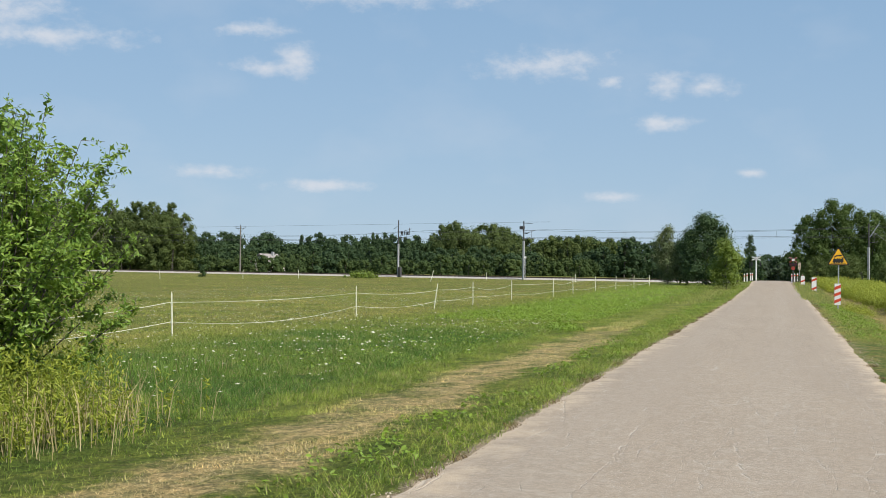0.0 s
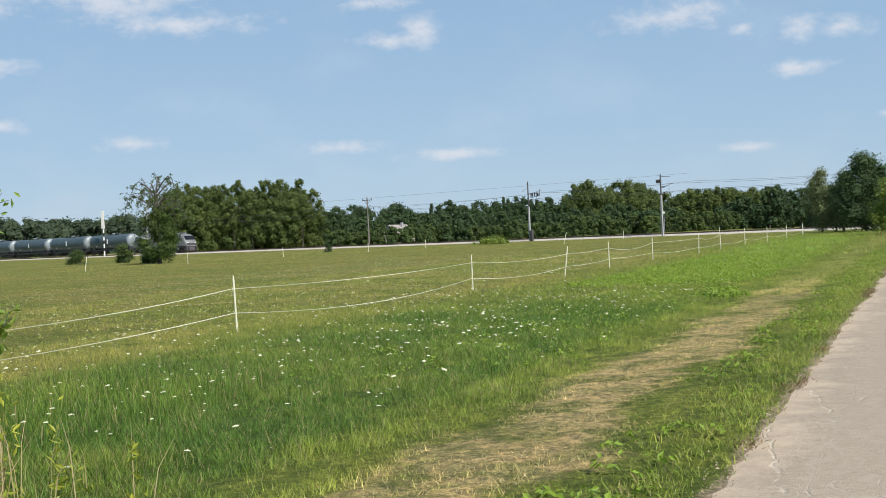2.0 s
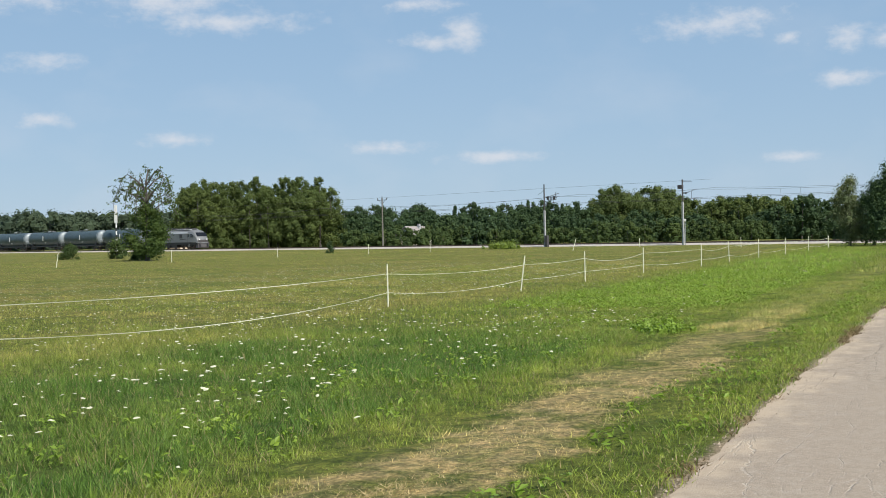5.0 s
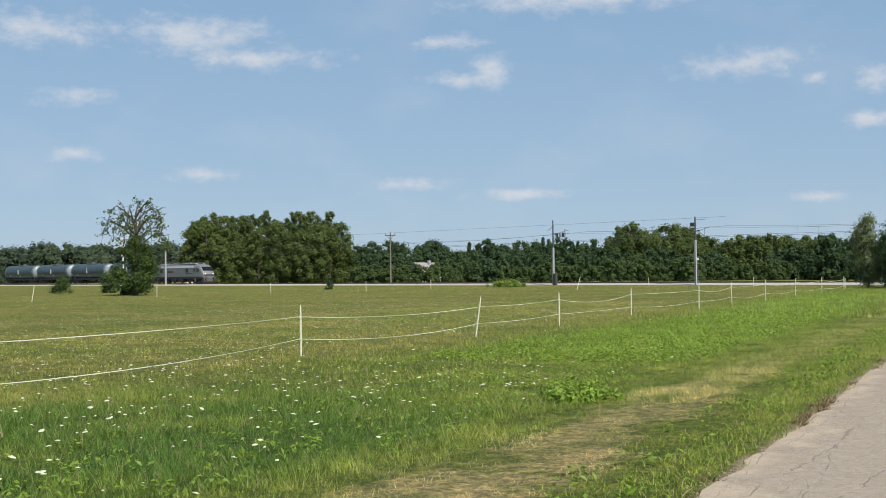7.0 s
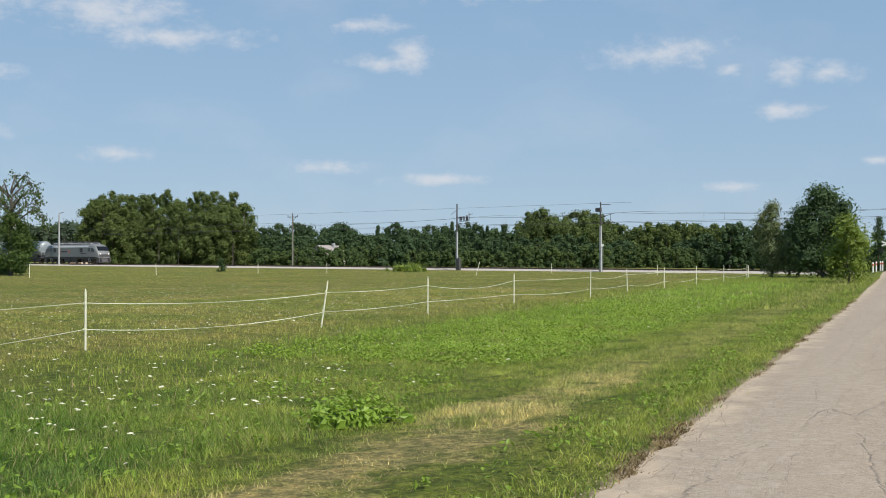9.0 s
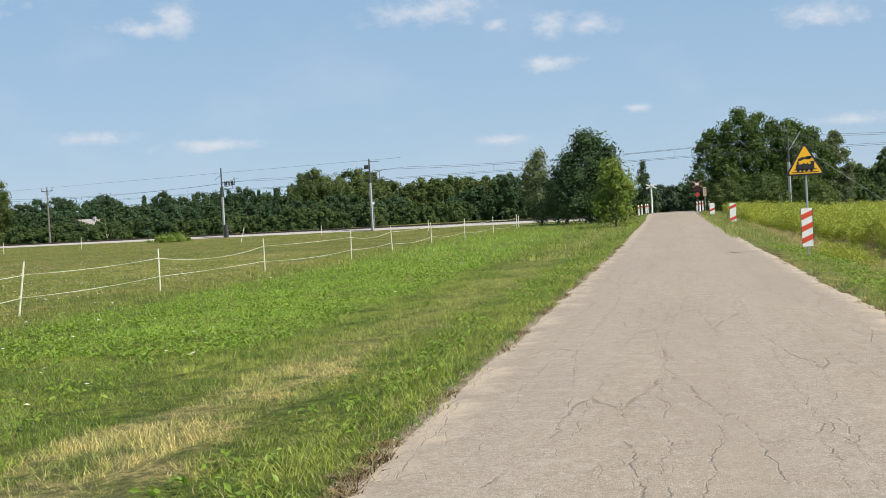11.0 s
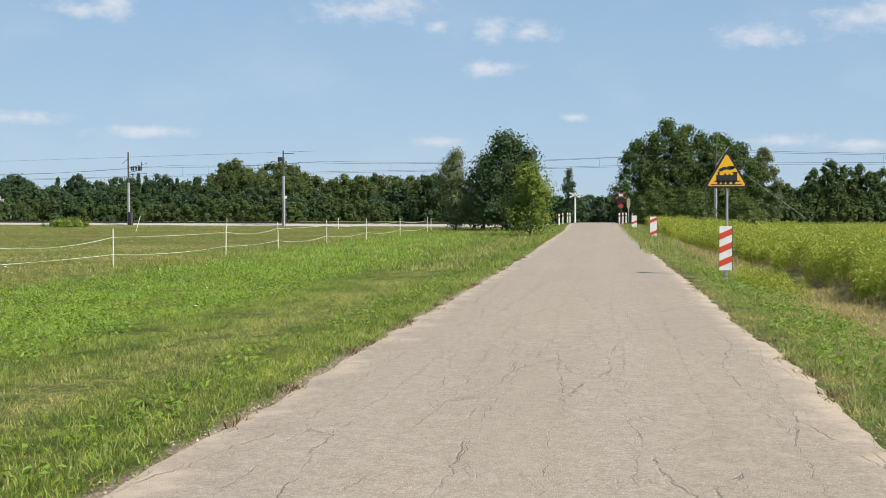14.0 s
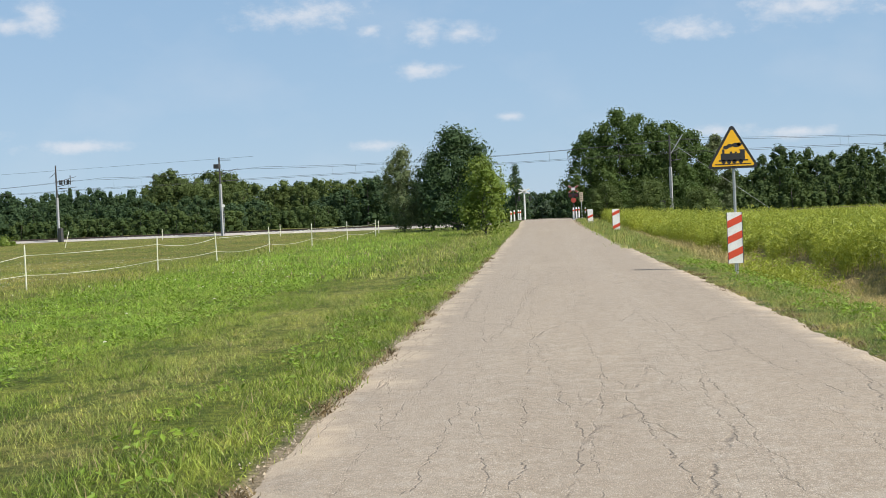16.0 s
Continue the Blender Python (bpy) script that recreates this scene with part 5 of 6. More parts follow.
def locomotive(s):
    base = thing("locomotive", at_rail(s) @ Matrix.Scale(0.94, 4), "silver-grey electric freight locomotive on the railway", "locomotive")
    bm = bmesh.new()
    section = [(1.47, 1.32), (1.47, 2.0), (1.47, 3.0), (1.30, 3.45), (0.95, 3.68), (0.4, 3.76), (0, 3.78)]
    section += [(-y, z) for y, z in section[-2::-1]]
    n = len(section)
    stations = [(0, 3.78, 1), (6.6, 3.78, 1), (7.6, 3.76, 1), (8.3, 3.68, 0.995), (8.8, 3.5, 0.98), (9.2, 3.15, 0.95), (9.55, 2.68, 0.91), (9.85, 2.2, 0.86), (10.05, 1.8, 0.81), (10.12, 1.45, 0.78)]
    stations = [(-x, t, w) for x, t, w in stations[:0:-1]] + stations
    rows = [[bm.verts.new((x, y * w, 1.05 + (z - 1.05) * (t - 1.05) / 2.73)) for y, z in section] for x, t, w in stations]
    for a, b in zip(rows, rows[1:]):
        for k in range(n):
            bm.faces.new((a[k], b[k], b[(k + 1) % n], a[(k + 1) % n]))
    bm.faces.new(rows[0])
    bm.faces.new(rows[-1][::-1])
    body = part("body", bm, LOCO_GREY, base)
    bm = bmesh.new()
    box(bm, 0, 0, 1.1, 19.0, 2.75, 0.5, 0.03)
    part("underframe", bm, BLACK, base)
    bm = bmesh.new()
    for x, l in ((-1.2, 2.2), (1.4, 2.2)):
        box(bm, x, 0, 0.6, l, 2.5, 0.6, 0.05)
    part("equipment_box", bm, BLACK, base)
    bm = bmesh.new()
    for x in (-5.2, -1.7, 1.8, 5.2):
        box(bm, x, 0, 3.84, 3.3, 2.05, 0.16, 0.05)
    part("roof_panel", bm, LOCO_ROOF, base)
    bm = bmesh.new()
    for s_ in (-1, 1):
        box(bm, 0, s_ * 1.40, 3.24, 13.4, 0.04, 0.36, 0.01, Matrix.Rotation(s_ * radians(20.7), 4, "X"))
    part("roof_edge", bm, LOCO_ROOF, base, "bright pale roof edge panel")
    bm = bmesh.new()
    for x, l, h in ((-6.2, 2.2, 0.22), (-3.0, 1.2, 0.3), (0.3, 2.0, 0.2), (3.2, 1.5, 0.28), (5.8, 2.4, 0.22)):
        box(bm, x, 0.1, 4.0, l, 1.2, h, 0.04)
    for x in range(-6, 7):
        rod(bm, (x, -0.6, 3.9), (x, -0.6, 4.22), 0.05, 0.03, 6)
    rod(bm, (-6, -0.6, 4.2), (6, -0.6, 4.2), 0.025)
    part("roof_gear", bm, DARK_STEEL, base)
    bm = bmesh.new()
    for y in (-0.5, 0.5):
        rod(bm, (-4.3, y, 4.05), (-6.4, y * 0.7, 4.6), 0.035)
        rod(bm, (-6.4, y * 0.7, 4.6), (-4.9, y * 0.9, 5.14), 0.025)
    box(bm, -4.9, 0, 5.17, 0.3, 1.7, 0.05, 0.01)
    box(bm, -4.4, 0, 4.02, 0.8, 1.2, 0.08)
    part("pantograph", bm, DARK_STEEL, base, "raised dark pantograph")
    for d in (1, -1):
        glass = bmesh.new()
        box(glass, d * 9.44, 0, 2.86, 0.07, 2.25, 0.95, 0.02, Matrix.Rotation(-d * radians(37), 4, "Y"))
        part("windscreen", glass, GLASS, body, "dark curved windscreen")
        bm = bmesh.new()
        box(bm, d * 10.0, 0, 1.55, 0.26, 2.3, 0.5, 0.06)
        nose = part("nose_panel", bm, DARK_STEEL, body)
        for y in (-0.85, 0.85):
            bm = bmesh.new()
            rod(bm, (d * 10.0, y, 1.85), (d * 10.14, y, 1.85), 0.13, 0.12, 14)
            part("headlight", bm, WHITE, nose)
        for y in (-1, 1):
            bm = bmesh.new()
            pts = [(7.75, 2.28), (8.85, 2.28), (8.75, 2.75), (8.2, 3.0), (7.75, 3.0)]
            profile(bm, [(d * x, z) for x, z in pts], 0.04, Matrix.Translation((0, y * 1.475 - y * 0.01, 0)))
            part("cab_window", bm, GLASS, body)
            bm = bmesh.new()
            box(bm, d * 7.05, y * 1.475, 2.62, 0.46, 0.03, 0.62, 0.01)
            part("door_window", bm, GLASS, body)
            bm = bmesh.new()
            for x in (6.7, 7.4):
                box(bm, d * x, y * 1.478, 2.05, 0.03, 0.02, 1.9)
            part("door_seam", bm, DARK_STEEL, body)
            bm = bmesh.new()
            for z in (0.45, 0.75, 1.0):
                box(bm, d * 7.05, y * 1.35, z, 0.6, 0.25, 0.04)
            for x in (6.75, 7.35):
                box(bm, d * x, y * 1.36, 0.75, 0.04, 0.06, 0.7)
            part("cab_step", bm, STEEL, body)
        bm = bmesh.new()
        profile(bm, [(d * 9.2, 0.2), (d * 10.15, 0.18), (d * 10.25, 0.4), (d * 10.05, 1.05), (d * 9.2, 1.05)], 2.4)
        part("snowplough", bm, DARK_STEEL, base)
        buffers(base, d * 10.62, 1.04)
    for x in (-5.55, 4.3):
        bm = bmesh.new()
        box(bm, x, -1.478, 2.55, 1.0, 0.03, 0.78)
        for k in range(7):
            box(bm, x, -1.498, 2.25 + 0.1 * k, 0.92, 0.02, 0.03)
        part("air_grille", bm, DARK_STEEL, body)
    # the emblem: two red hooks and a dark lettering bar
    for d in (1, -1):
        pts = [(1.45, 2.0), (1.75, 2.0), (2.1, 2.3), (1.75, 2.6), (1.45, 2.6), (1.45, 2.5), (1.68, 2.5), (1.93, 2.3), (1.68, 2.1), (1.45, 2.1)]
        part("emblem_hook", profile(bmesh.new(), [(-2.0 + d * x, z) for x, z in pts], 0.02, Matrix.Translation((0, -1.478, 0))), RED, body, "red hooked emblem")
    part("lettering_bar", box(bmesh.new(), -2.0, -1.478, 2.3, 2.2, 0.02, 0.3), DARK_STEEL, body)
    part("lettering_bar", box(bmesh.new(), 5.0, -1.478, 1.95, 2.0, 0.02, 0.14), DARK_STEEL, body)
    bogie(base, -5.9, 3, 1.75, 0.58)
    bogie(base, 5.9, 3, 1.75, 0.58)
    return base


def tank_wagon(s):
    base = thing("tank_wagon", at_rail(s), "dark grey tank wagon with domed ends coloured as sunlit", "tank wagon", "tank wagons of the freight train")
    R, zc, L = 1.5, 2.66, 7.35
    bm = bmesh.new()
    rings = []
    seg = 40
    for x in np.linspace(-L, L, 9):
        rings.append([bm.verts.new((x, R * math.cos(k * math.tau / seg), zc - 0.06 * (1 - abs(x) / L) + R * math.sin(k * math.tau / seg))) for k in range(seg)])
    for a, b in zip(rings, rings[1:]):
        for k in range(seg):
            bm.faces.new((a[k], b[k], b[(k + 1) % seg], a[(k + 1) % seg]))
    tank = part("tank", bm, TANK, base)
    tank.data.polygons.foreach_set("use_smooth", [True] * len(tank.data.polygons))
    for d in (1, -1):
        bm = bmesh.new()
        rings = []
        for f in (0.0, 0.25, 0.5, 0.7, 0.85, 0.95):
            a = f * math.pi / 2
            rings.append([bm.verts.new((d * (L - 0.25 + 0.72 * math.sin(a)), (R + 0.012) * math.cos(a) ** 0.55 * math.cos(k * math.tau / seg), zc + (R + 0.012) * math.cos(a) ** 0.55 * math.sin(k * math.tau / seg))) for k in range(seg)])
        rings.insert(0, [bm.verts.new((d * (L - 0.42), v.co.y, v.co.z)) for v in rings[0]])
        for a, b in zip(rings, rings[1:]):
            for k in range(seg):
                bm.faces.new((a[k], b[k], b[(k + 1) % seg], a[(k + 1) % seg]))
        bm.faces.new(rings[-1])
        dome = part("tank_end", bm, TANK_END_SUNLIT, base, "domed tank end in a grey lightened as sunlit")
        dome.data.polygons.foreach_set("use_smooth", [True] * len(dome.data.polygons))
        bm = bmesh.new()
        for y in (-1.2, 1.2):
            rod(bm, (d * 8.0, y, 1.1), (d * 8.0, y, 2.2), 0.03)
        rod(bm, (d * 8.0, -1.2, 2.2), (d * 8.0, 1.2, 2.2), 0.03)
        rod(bm, (d * 8.0, -1.2, 1.7), (d * 8.0, 1.2, 1.7), 0.03)
        part("handrail", bm, STEEL, base)
        bm = bmesh.new()
        box(bm, d * 7.75, 0, 1.05, 0.75, 2.5, 0.12, 0.02)
        box(bm, d * 6.0, 0, 1.35, 0.5, 2.3, 0.6, 0.03)
        part("end_platform", bm, DARK_STEEL, base)
        buffers(base, d * 8.42, 1.05)
        bogie(base, d * 5.7, 2, 1.8, 0.46)
    bm = bmesh.new()
    for y in (-0.9, 0.9):
        box(bm, 0, y, 1.0, 15.4, 0.14, 0.3, 0.02)
    for x in (-3, 0, 3):
        box(bm, x, 0, 1.0, 0.16, 1.8, 0.24)
    box(bm, 1.6, -0.5, 0.75, 1.2, 0.6, 0.4, 0.08)
    part("frame", bm, BLACK, base)
    bm = bmesh.new()
    for x in (-4.2, -1.4, 1.4, 4.2):
        rod(bm, (x - 0.03, 0, zc), (x + 0.03, 0, zc), R + 0.015, R + 0.015, seg)
    part("hoop", bm, TANK, base)
    bm = bmesh.new()
    box(bm, 0, 0, zc + R + 0.1, 4.2, 0.9, 0.05, 0.01)
    rod(bm, (0, 0, zc + R - 0.1), (0, 0, zc + R + 0.28), 0.32, 0.32, 16)
    rod(bm, (-2.1, -0.45, zc + R + 0.1), (-2.1, -0.45, zc + R + 0.5), 0.02)
    rod(bm, (2.1, -0.45, zc + R + 0.1), (2.1, -0.45, zc + R + 0.5), 0.02)
    part("walkway", bm, STEEL, base)
    for x, z, w, h in ((-0.2, 2.75, 0.3, 1.0), (0.55, 1.85, 0.5, 0.22), (-4.8, 1.85, 0.3, 0.2)):
        bm = bmesh.new()
        c = math.sqrt(max(0.01, (R + 0.02) ** 2 - (z - zc) ** 2))
        box(bm, x, -c, z, w, 0.05, h)
        part("marking_plate", bm, WHITE, base, "white marking plate")
    return base


ENGINE_AT = -152.9
locomotive(ENGINE_AT)
first_wagon = tank_wagon(ENGINE_AT - 10.0 - 8.5)
for k in (1, 2, 3):
    copy_thing(first_wagon, at_rail(ENGINE_AT - 10.0 - 8.5 - 16.95 * k))


# ---- grass, flowers, weeds ----
def blades(name, rng, x, y, height, width, material, parent=None, lean=0.45, bent=True):
    """Separate blades of grass on the ground."""
    n = len(x)
    z = ground_z(x, y)
    a = rng.uniform(0, math.tau, n)
    side = np.stack([np.cos(a), np.sin(a), 0 * a], 1) * (width * 0.5)[:, None]
    b = rng.uniform(0, math.tau, n)
    tip = np.stack([np.cos(b), np.sin(b), 0 * b], 1) * (height * lean * rng.uniform(0.2, 1.4, n))[:, None]
    foot = np.stack([x, y, z - 0.02], 1)
    up = np.array([0, 0, 1.0])
    if bent:
        mid = foot + tip * 0.3 + up * (height * 0.6)[:, None]
        top = foot + tip + up * height[:, None]
        v = np.stack([foot - side, foot + side, mid + side * 0.8, mid - side * 0.8, top], 1).reshape(-1, 3)
        i = np.arange(n, dtype=np.int32) * 5
        return array_mesh(name, v, np.stack([i, i + 1, i + 2, i + 3], 1), np.stack([i + 3, i + 2, i + 4], 1), material, parent)
    top = foot + tip + up * height[:, None]
    v = np.stack([foot - side, foot + side, top], 1).reshape(-1, 3)
    i = np.arange(n, dtype=np.int32) * 3
    return array_mesh(name, v, None, np.stack([i, i + 1, i + 2], 1), material, parent)


def scatter(rng, n, x0, x1, y0, y1, clump=0.0, seeds=0):
    """Places, partly gathered into clumps."""
    x, y = rng.uniform(x0, x1, n), rng.uniform(y0, y1, n)
    if seeds:
        k = rng.random(n) < clump
        c = rng.integers(0, seeds, n)
        sx, sy = rng.uniform(x0, x1, seeds), rng.uniform(y0, y1, seeds)
        r = rng.uniform(0.04, 0.25, seeds)
        x = np.where(k, sx[c] + rng.normal(0, 1, n) * r[c], x)
        y = np.where(k, sy[c] + rng.normal(0, 1, n) * r[c], y)
    return x, y


def tufts(x, y):
    """How rank the sward grows from place to place, about one in the mean."""
    a = np.sin(x * 1.7 + 1.3 * np.sin(y * 0.9)) * np.sin(y * 1.3 + 1.1 * np.sin(x * 1.1 + 2))
    b = np.sin(x * 4.9 + 2 * np.sin(y * 2.3)) * np.sin(y * 4.1 + 1.7 * np.sin(x * 3.1))
    return 1 + 0.4 * a + 0.4 * b


def build_grass():
    rng = np.random.default_rng(101)
    base = thing("meadow_grass", Matrix(), "short green meadow grass with dry blades", "grass", kind="stuff")
    # verge and mown strip beside the road
    x, y = scatter(rng, 125000, -9.5, -2.45, -9, 62, 0.6, 9000)
    keep = (x < -2.42 + rng.normal(0, 0.05, len(x)))
    x, y = x[keep], y[keep]
    dry = np.exp(-((x + 4.25) / 0.7) ** 2) * (1 - 0.5 * smooth(25, 45, y))
    verge = np.exp(-((x + 3.0) / 0.5) ** 2)
    h = rng.uniform(0.03, 0.095, len(x)) * tufts(x, y) * (1 - 0.5 * dry) * (1 + 0.1 * verge) * (1 + 0.5 * smooth(-6, -8.5, x))
    tagged(blades("verge_grass", rng, x, y, h, rng.uniform(0.006, 0.013, len(x)), BLADE, base, 0.85, False), kind="stuff")
    # the dry mown strip
    x, y = scatter(rng, 90000, -5.35, -3.4, -9, 37, 0.5, 7000)
    keep = rng.random(len(x)) < (1 - np.abs(x + 4.3) / 1.0) * (1 - 0.65 * smooth(12, 22, y)) * (1 - 0.97 * smooth(24, 33, y)) * (0.75 + 0.5 * np.sin(y * 0.9 + x) * np.sin(y * 0.31))
    x, y = x[keep], y[keep]
    tagged(blades("mown_grass", rng, x, y, rng.uniform(0.02, 0.05, len(x)), rng.uniform(0.007, 0.014, len(x)), DRY_BLADE, base, 1.9, False), kind="stuff")
    # grass that hangs over the road's edges
    x, y = scatter(rng, 34000, -3.0, -2.08, -9, 75, 0.6, 2500)
    keep = x < -2.27 - 0.2 * rng.random(len(x)) + 0.1 * np.sin(y * 1.7) * np.sin(y * 0.6)
    x, y = x[keep], y[keep]
    tagged(blades("edge_grass", rng, x, y, rng.uniform(0.03, 0.12, len(x)), rng.uniform(0.006, 0.012, len(x)), BLADE, base, 1.1), kind="stuff")
    # dead stems and soil washed up at the edges
    for side, count in ((-2.36, 70), (2.72, 50)):
        c = rng.uniform(-8, 70, count)
        k = rng.integers(0, count, 4400)
        x = side + rng.normal(0, 0.07, 4400) + rng.normal(0, 0.05, count)[k] - 0.03 * np.sign(side)
        y = c[k] + rng.normal(0, 1, 4400) * rng.uniform(0.05, 0.24, count)[k]
        tagged(blades("edge_litter", rng, x, y, rng.uniform(0.03, 0.08, 4400), rng.uniform(0.006, 0.018, 4400), LITTER, base, 1.8), kind="stuff")
    # between the verge and the fence, and beyond
    x, y = scatter(rng, 150000, -32, -9, 20, 84, 0.65, 14000)
    h = rng.uniform(0.05, 0.14, len(x)) * tufts(x, y) * (1.15 - 0.3 * smooth(-15, -18, x))
    tagged(blades("meadow_blades", rng, x, y, h, rng.uniform(0.010, 0.022, len(x)), BLADE, base, 0.6, False), kind="stuff")
    # the thick soft grass nearest the start
    x, y = scatter(rng, 270000, -19, -5.2, 2, 27, 0.5, 16000)
    h = rng.uniform(0.05, 0.16, len(x)) * tufts(x, y) * (1.1 - 0.3 * smooth(-15, -18, x)) * (1 - 0.55 * smooth(-6.4, -5.2, x))
    tagged(blades("soft_grass", rng, x, y, h, rng.uniform(0.005, 0.011, len(x)), BLADE, base, 0.75, False), kind="stuff")
    x, y = scatter(rng, 170000, -10.5, -2.5, 26, 54, 0.5, 9000)
    h = rng.uniform(0.03, 0.10, len(x)) * tufts(x, y)
    tagged(blades("soft_grass", rng, x, y, h, rng.uniform(0.006, 0.012, len(x)), BLADE, base, 0.9, False), kind="stuff")
    x, y = scatter(rng, 30000, -16, -2.5, 60, 118, 0.5, 4000)
    tagged(blades("meadow_blades", rng, x, y, rng.uniform(0.08, 0.2, len(x)), rng.uniform(0.02, 0.05, len(x)), BLADE, base, 0.6, False), kind="stuff")
    x, y = scatter(rng, 140000, -95, -18, 10, 150, 0.6, 22000)
    keep = y < track_y(x) - 6
    x, y = x[keep], y[keep]
    tagged(blades("field_blades", rng, x, y, rng.uniform(0.03, 0.10, len(x)), rng.uniform(0.02, 0.055, len(x)), BLADE_FAR, base, 0.7, False), kind="stuff")
    # verge and ditch on the other side
    x, y = scatter(rng, 85000, 2.25, 7.2, 22, 72, 0.5, 4200)
    keep = x > 2.56 + 0.16 * rng.random(len(x)) + 0.1 * np.sin(y * 1.3) * np.sin(y * 0.5)
    x, y = x[keep], y[keep]
    h = rng.uniform(0.02, 0.09, len(x)) * (1 + 0.4 * np.exp(-((x - 4.2) / 1.0) ** 2))
    tagged(blades("ditch_grass", rng, x, y, h, rng.uniform(0.007, 0.014, len(x)), BLADE, base, 1.0, False), kind="stuff")
    x, y = scatter(rng, 120000, 2.55, 7.4, 23, 52, 0.55, 5200)
    keep = x > 2.6 + 0.2 * rng.random(len(x)) + 0.1 * np.sin(y * 1.3) * np.sin(y * 0.5)
    x, y = x[keep], y[keep]
    h = rng.uniform(0.03, 0.13, len(x)) * tufts(x, y) * (1 - 0.35 * smooth(4.6, 6.0, x))
    tagged(blades("ditch_grass", rng, x, y, h, rng.uniform(0.006, 0.012, len(x)), BLADE, base, 1.0, False), kind="stuff")
    x, y = scatter(rng, 34000, 4.4, 7.5, 23, 72, 0.75, 1500)
    h = rng.uniform(0.05, 0.2, len(x)) * tufts(x, y)
    tagged(blades("dry_tufts", rng, x, y, h, rng.uniform(0.006, 0.013, len(x)), BLADE_FAR, base, 0.8, False), kind="stuff")
    x, y = scatter(rng, 22000, 2.3, 7.0, 72, 128, 0.5, 3000)
    tagged(blades("ditch_grass", rng, x, y, rng.uniform(0.1, 0.3, len(x)), rng.uniform(0.015, 0.04, len(x)), BLADE, base, 0.6, False), kind="stuff")
    x, y = scatter(rng, 14000, -13.5, -9.5, -8, 10, 0.4, 900)
    tagged(blades("tall_grass", rng, x, y, rng.uniform(0.15, 0.4, len(x)), rng.uniform(0.006, 0.012, len(x)), BLADE, base, 0.5), kind="stuff")
    # broad-leaved weeds in the sward
    n = 3600
    x = np.concatenate([rng.uniform(-13, -6.2, n // 2), rng.uniform(-3.6, -2.7, n // 16), rng.uniform(-10, -6.0, n // 9), rng.uniform(3.0, 5.2, n // 5)])
    y = np.concatenate([35 + 34 * rng.random(n // 2) ** 1.4, rng.uniform(-6, 60, n // 16), rng.uniform(10, 40, n // 9), rng.uniform(24, 62, n // 5)])
    at = np.repeat(np.stack([x, y, ground_z(x, y) + 0.07], 1), 9, 0)
    at += rng.normal(0, 1, at.shape) * np.array([0.08, 0.08, 0.03])
    v, q = leaves(rng, at, 0.075, np.tile([0, 0, 1.0], (len(at), 1)), 0.5, 0.5)
    tagged(array_mesh("broad_weeds", v, q, None, CLOVER, base), kind="stuff")


def build_grit():
    """Loose stones and crumbs of asphalt along both edges of the road."""
    rng = np.random.default_rng(121)
    n = 12000
    y = np.concatenate([rng.uniform(-6, 62, n // 2), rng.uniform(14, 66, n // 2)])
    x = np.concatenate([-2.34 + rng.normal(0, 0.13, n // 2), 2.68 + rng.normal(0, 0.13, n // 2)])
    r = 0.004 + 0.011 * rng.random(n) ** 2
    corner = np.array([(1, 0, 0), (-0.5, 0.9, 0), (-0.5, -0.9, 0), (0.1, 0.1, 1.0)])
    shape = corner[None] * rng.uniform(0.6, 1.4, (n, 4, 3)) * r[:, None, None]
    turn = rng.uniform(0, math.tau, n)
    sx = shape[..., 0] * np.cos(turn)[:, None] - shape[..., 1] * np.sin(turn)[:, None]
    sy = shape[..., 0] * np.sin(turn)[:, None] + shape[..., 1] * np.cos(turn)[:, None]
    v = np.stack([x[:, None] + sx, y[:, None] + sy, (ground_z(0 * x, y) - 0.002)[:, None] + shape[..., 2]], 2).reshape(-1, 3)
    i = np.arange(n)[:, None] * 4
    t = (i[:, :, None] + np.array([(0, 1, 3), (1, 2, 3), (2, 0, 3)])[None]).reshape(-1, 3)
    tagged(array_mesh("road_grit", v, None, t, GRIT, None), "pale loose grit along the road edges", "gravel", kind="stuff")


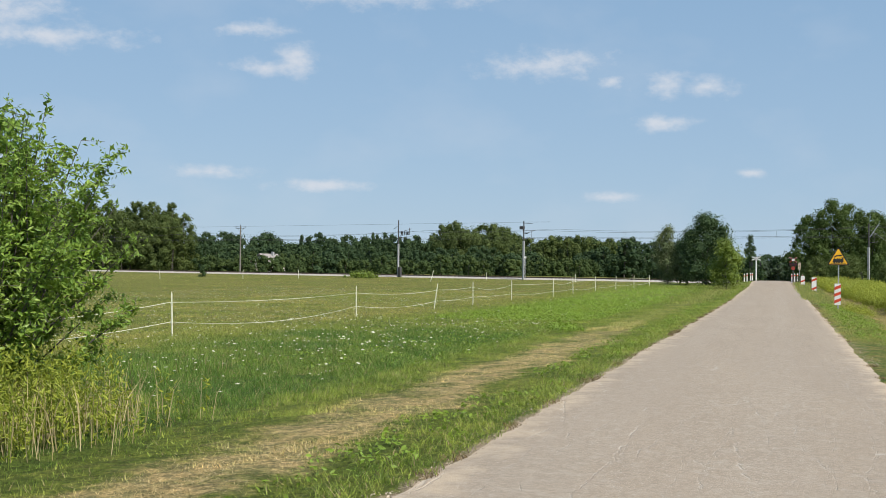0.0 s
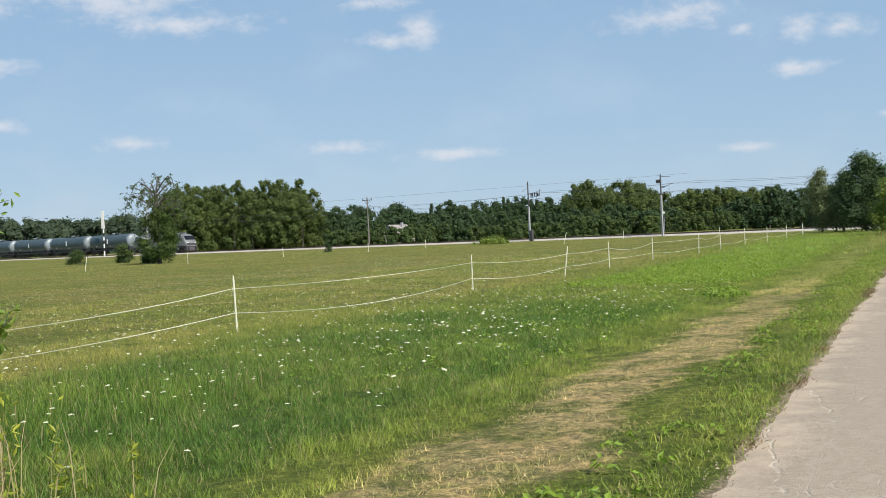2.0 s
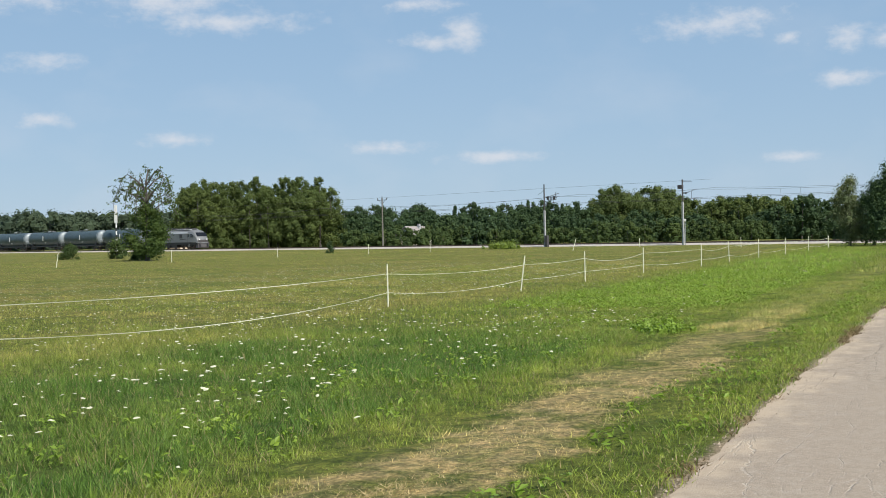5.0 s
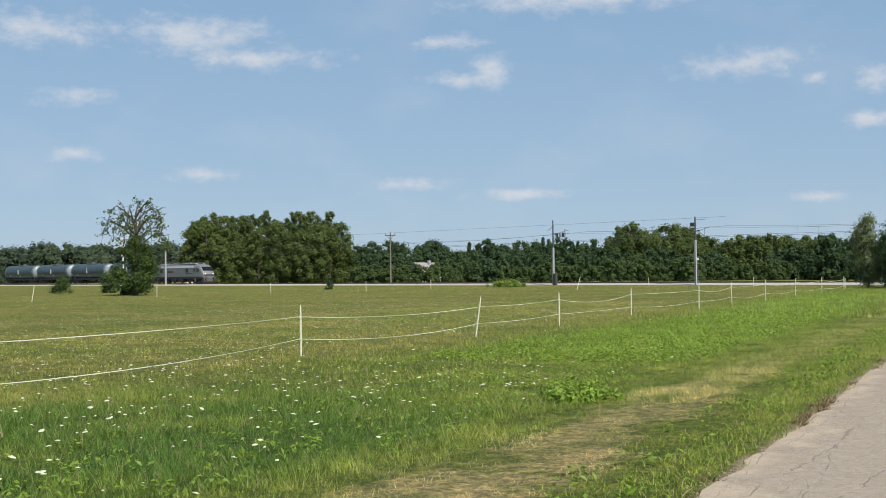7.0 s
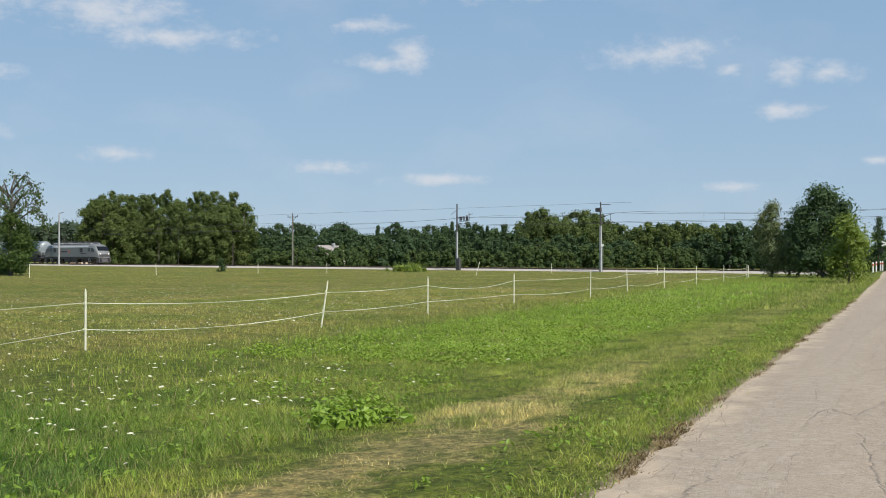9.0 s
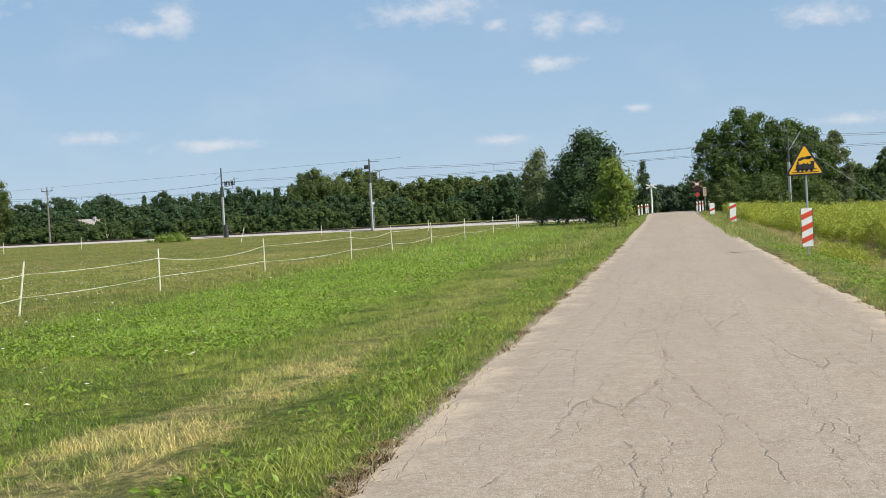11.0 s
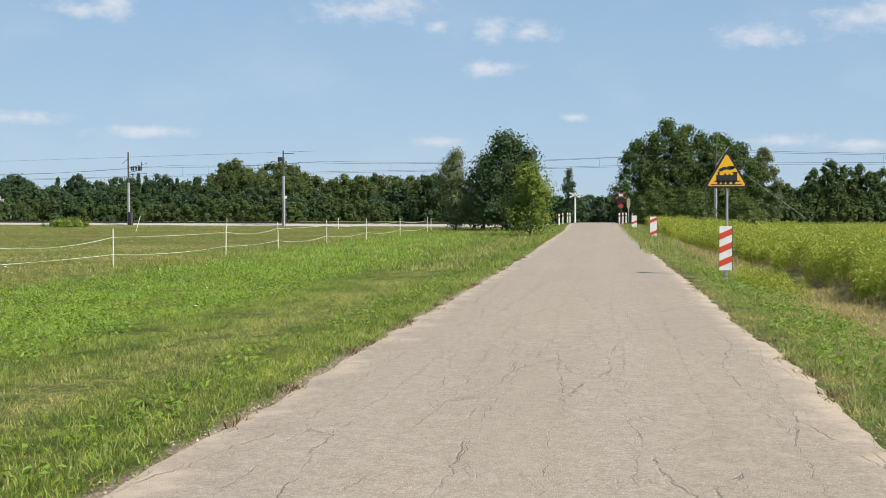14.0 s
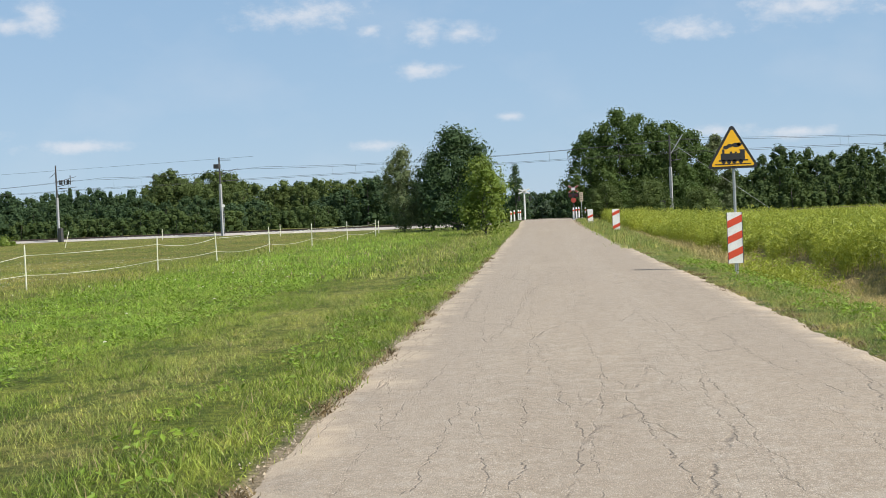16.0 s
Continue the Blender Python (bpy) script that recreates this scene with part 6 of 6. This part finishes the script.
def build_flowers():
    rng = np.random.default_rng(131)
    base = thing("white_flowers", Matrix(), "white flat flower heads scattered over the meadow", "flowers", kind="stuff")
    seeds = 70
    cx, cy = rng.uniform(-16, -6.6, seeds), rng.uniform(5, 32, seeds)
    pick = rng.integers(0, seeds, 560)
    x = cx[pick] + rng.normal(0, 0.8, 560)
    y = cy[pick] + rng.normal(0, 1.3, 560)
    x = np.concatenate([x, rng.uniform(-16, -5.8, 160), rng.uniform(-42, -16.2, 3600), rng.uniform(-14, -6.5, 70)])
    y = np.concatenate([y, rng.uniform(2, 45, 160), rng.uniform(12, 85, 3600), rng.uniform(45, 80, 70)])
    keep = x < -5.6
    x, y = x[keep], y[keep]
    n = len(x)
    far = x < -16.4
    h = np.where(far, rng.uniform(0.07, 0.15, n), rng.uniform(0.14, 0.32, n))
    r = np.where(far, rng.uniform(0.014, 0.034, n), rng.uniform(0.014, 0.042, n))
    z = ground_z(x, y)
    ring = np.arange(7) / 7 * math.tau
    vs = [np.stack([x, y, z + h + 0.012], 1)[:, None, :]]
    tx, ty = rng.normal(0, 0.15, n), rng.normal(0, 0.15, n)
    px = np.cos(ring)[None, :] * r[:, None] * rng.uniform(0.75, 1.2, (n, 7))
    py = np.sin(ring)[None, :] * r[:, None] * rng.uniform(0.75, 1.2, (n, 7))
    vs.append(np.stack([x[:, None] + px, y[:, None] + py, (z + h)[:, None] + px * tx[:, None] + py * ty[:, None]], 2))
    v = np.concatenate(vs, 1).reshape(-1, 3)
    i = np.arange(n)[:, None] * 8
    k = np.arange(7)[None, :]
    tris = np.stack([i + 0 * k, i + 1 + k, i + 1 + (k + 1) % 7], 2).reshape(-1, 3)
    tagged(array_mesh("flower_heads", v, None, tris, PETAL, base), kind="stuff")
    tagged(blades("flower_stems", rng, x, y, h + 0.02, np.full(n, 0.006), BLADE, base, 0.05, False), kind="stuff")


def build_goldenrod():
    rng = np.random.default_rng(151)
    base = thing("goldenrod", Matrix(), "tall yellow-green goldenrod stand beside the ditch", "goldenrod", kind="stuff")
    n = 21000
    y = 22 + 106 * rng.random(n) ** 1.15
    front = 7.0 - 2.6 * smooth(60, 128, y) + 0.35 * np.sin(y * 0.9) + 0.25 * np.sin(y * 2.3)
    deep = rng.random(n) ** 2.3
    x = front + 0.1 + deep * (9 + 0.16 * (y - 20))
    into = x - front
    h = rng.uniform(0.75, 1.25, n) * (1 - 0.55 * smooth(2.5, 7.0, into)) * (0.85 + 0.14 * np.sin(x * 1.9 + y * 0.7) * np.sin(y * 0.9 + 1.0) + 0.1 * np.sin(y * 0.23))
    z = ground_z(x, y)
    foot = np.stack([x, y, z], 1)
    lean = rng.normal(0, 0.1, (n, 2))
    per = 11
    f = rng.uniform(0.18, 1.0, (n, per))
    at = np.repeat(foot[:, None, :], per, 1)
    at[:, :, 2] += f * h[:, None]
    at[:, :, 0] += f * lean[:, 0:1] * h[:, None] + rng.normal(0, 0.055, (n, per))
    at[:, :, 1] += f * lean[:, 1:2] * h[:, None] + rng.normal(0, 0.055, (n, per))
    at = at.reshape(-1, 3)
    v, q = leaves(rng, at, 0.17, np.tile([0, -0.3, 0.25], (len(at), 1)), 0.9, 0.2, 3)
    tagged(array_mesh("foliage", v, None, q, GOLD_LEAF, base), kind="stuff")
    tagged(blades("stems", rng, x, y, h, np.full(n, 0.012), GOLD_LEAF, base, 0.1, False), kind="stuff")
    patch = 1.25 * np.exp(-((into - 2.0) / 1.5) ** 2 - ((y - 49) / 7.0) ** 2) + 0.5 * np.exp(-((x - 13.5) / 3) ** 2 - ((y - 68) / 9.0) ** 2) + 0.3 * np.sin(x * 0.9 + 1.0) * np.sin(y * 0.33) + 0.25 * np.sin(x * 1.7 + y) + rng.normal(0, 0.24, n)
    k = patch > 0.98
    tops = np.repeat(np.stack([x[k] + lean[k, 0] * h[k], y[k] + lean[k, 1] * h[k], z[k] + h[k]], 1), 8, 0)
    tops += rng.normal(0, 1, tops.shape) * np.array([0.07, 0.07, 0.055])
    v, q = leaves(rng, tops, 0.07, np.tile([0, 0, 1.0], (len(tops), 1)), 0.8, 0.7)
    tagged(array_mesh("blossom", v, q, None, GOLD_BLOOM, base), kind="stuff")
    # weeds round the sign and along the far meadow
    n = 420
    wx, wy = rng.normal(4.95, 0.4, n), rng.normal(57.0, 1.6, n)
    wh = rng.uniform(0.2, 0.6, n)
    at = np.repeat(np.stack([wx, wy, ground_z(wx, wy)], 1), 10, 0)
    at[:, 2] += rng.random(len(at)) * np.repeat(wh, 10)
    at[:, :2] += rng.normal(0, 0.05, (len(at), 2))
    v, q = leaves(rng, at, 0.09, None, 1.0, 0.3)
    tagged(array_mesh("weeds", v, q, None, GOLD_LEAF, base), kind="stuff")
    n = 26000
    mx, my = rng.uniform(15, 55, n), rng.uniform(50, 150, n)
    tagged(blades("meadow_blades", rng, mx, my, rng.uniform(0.25, 0.6, n), rng.uniform(0.05, 0.12, n), GOLD_LEAF, base, 0.5, False), kind="stuff")


def build_shrub_foot():
    """Dry stalks, nettles and tall weeds round the near shrub."""
    rng = np.random.default_rng(171)
    base = thing("tall_weeds", Matrix(), "tall dry stalks and green weeds under the shrub", "weeds", kind="stuff")
    n = 2000
    x, y = rng.normal(-8.25, 0.75, n), rng.normal(-0.6, 1.3, n)
    keep = (x < -5.9) & (x > -10.5)
    x, y = x[keep], y[keep]
    h = rng.uniform(0.3, 0.9, len(x))
    tagged(blades("dry_stalks", rng, x, y, h, rng.uniform(0.006, 0.012, len(x)), STRAW, base, 0.35), kind="stuff")
    n = 1500
    x, y = rng.normal(-8.3, 0.7, n), rng.normal(-0.4, 1.1, n)
    h = rng.uniform(0.4, 1.2, n) * (1 - 0.45 * smooth(-7.6, -6.3, x))
    at = np.repeat(np.stack([x, y, ground_z(x, y)], 1), 16, 0)
    at[:, 2] += rng.uniform(0.1, 1, len(at)) * np.repeat(h, 16)
    at[:, :2] += rng.normal(0, 0.045, (len(at), 2))
    v, q = leaves(rng, at, 0.085, None, 1.0, 0.3)
    tagged(array_mesh("weed_leaves", v, q, None, GOLD_LEAF, base), kind="stuff")
    tagged(blades("weed_stems", rng, x, y, h, np.full(n, 0.009), LEAF_LIME, base, 0.2), kind="stuff")


build_grass()
build_grit()
build_flowers()
build_goldenrod()
build_shrub_foot()
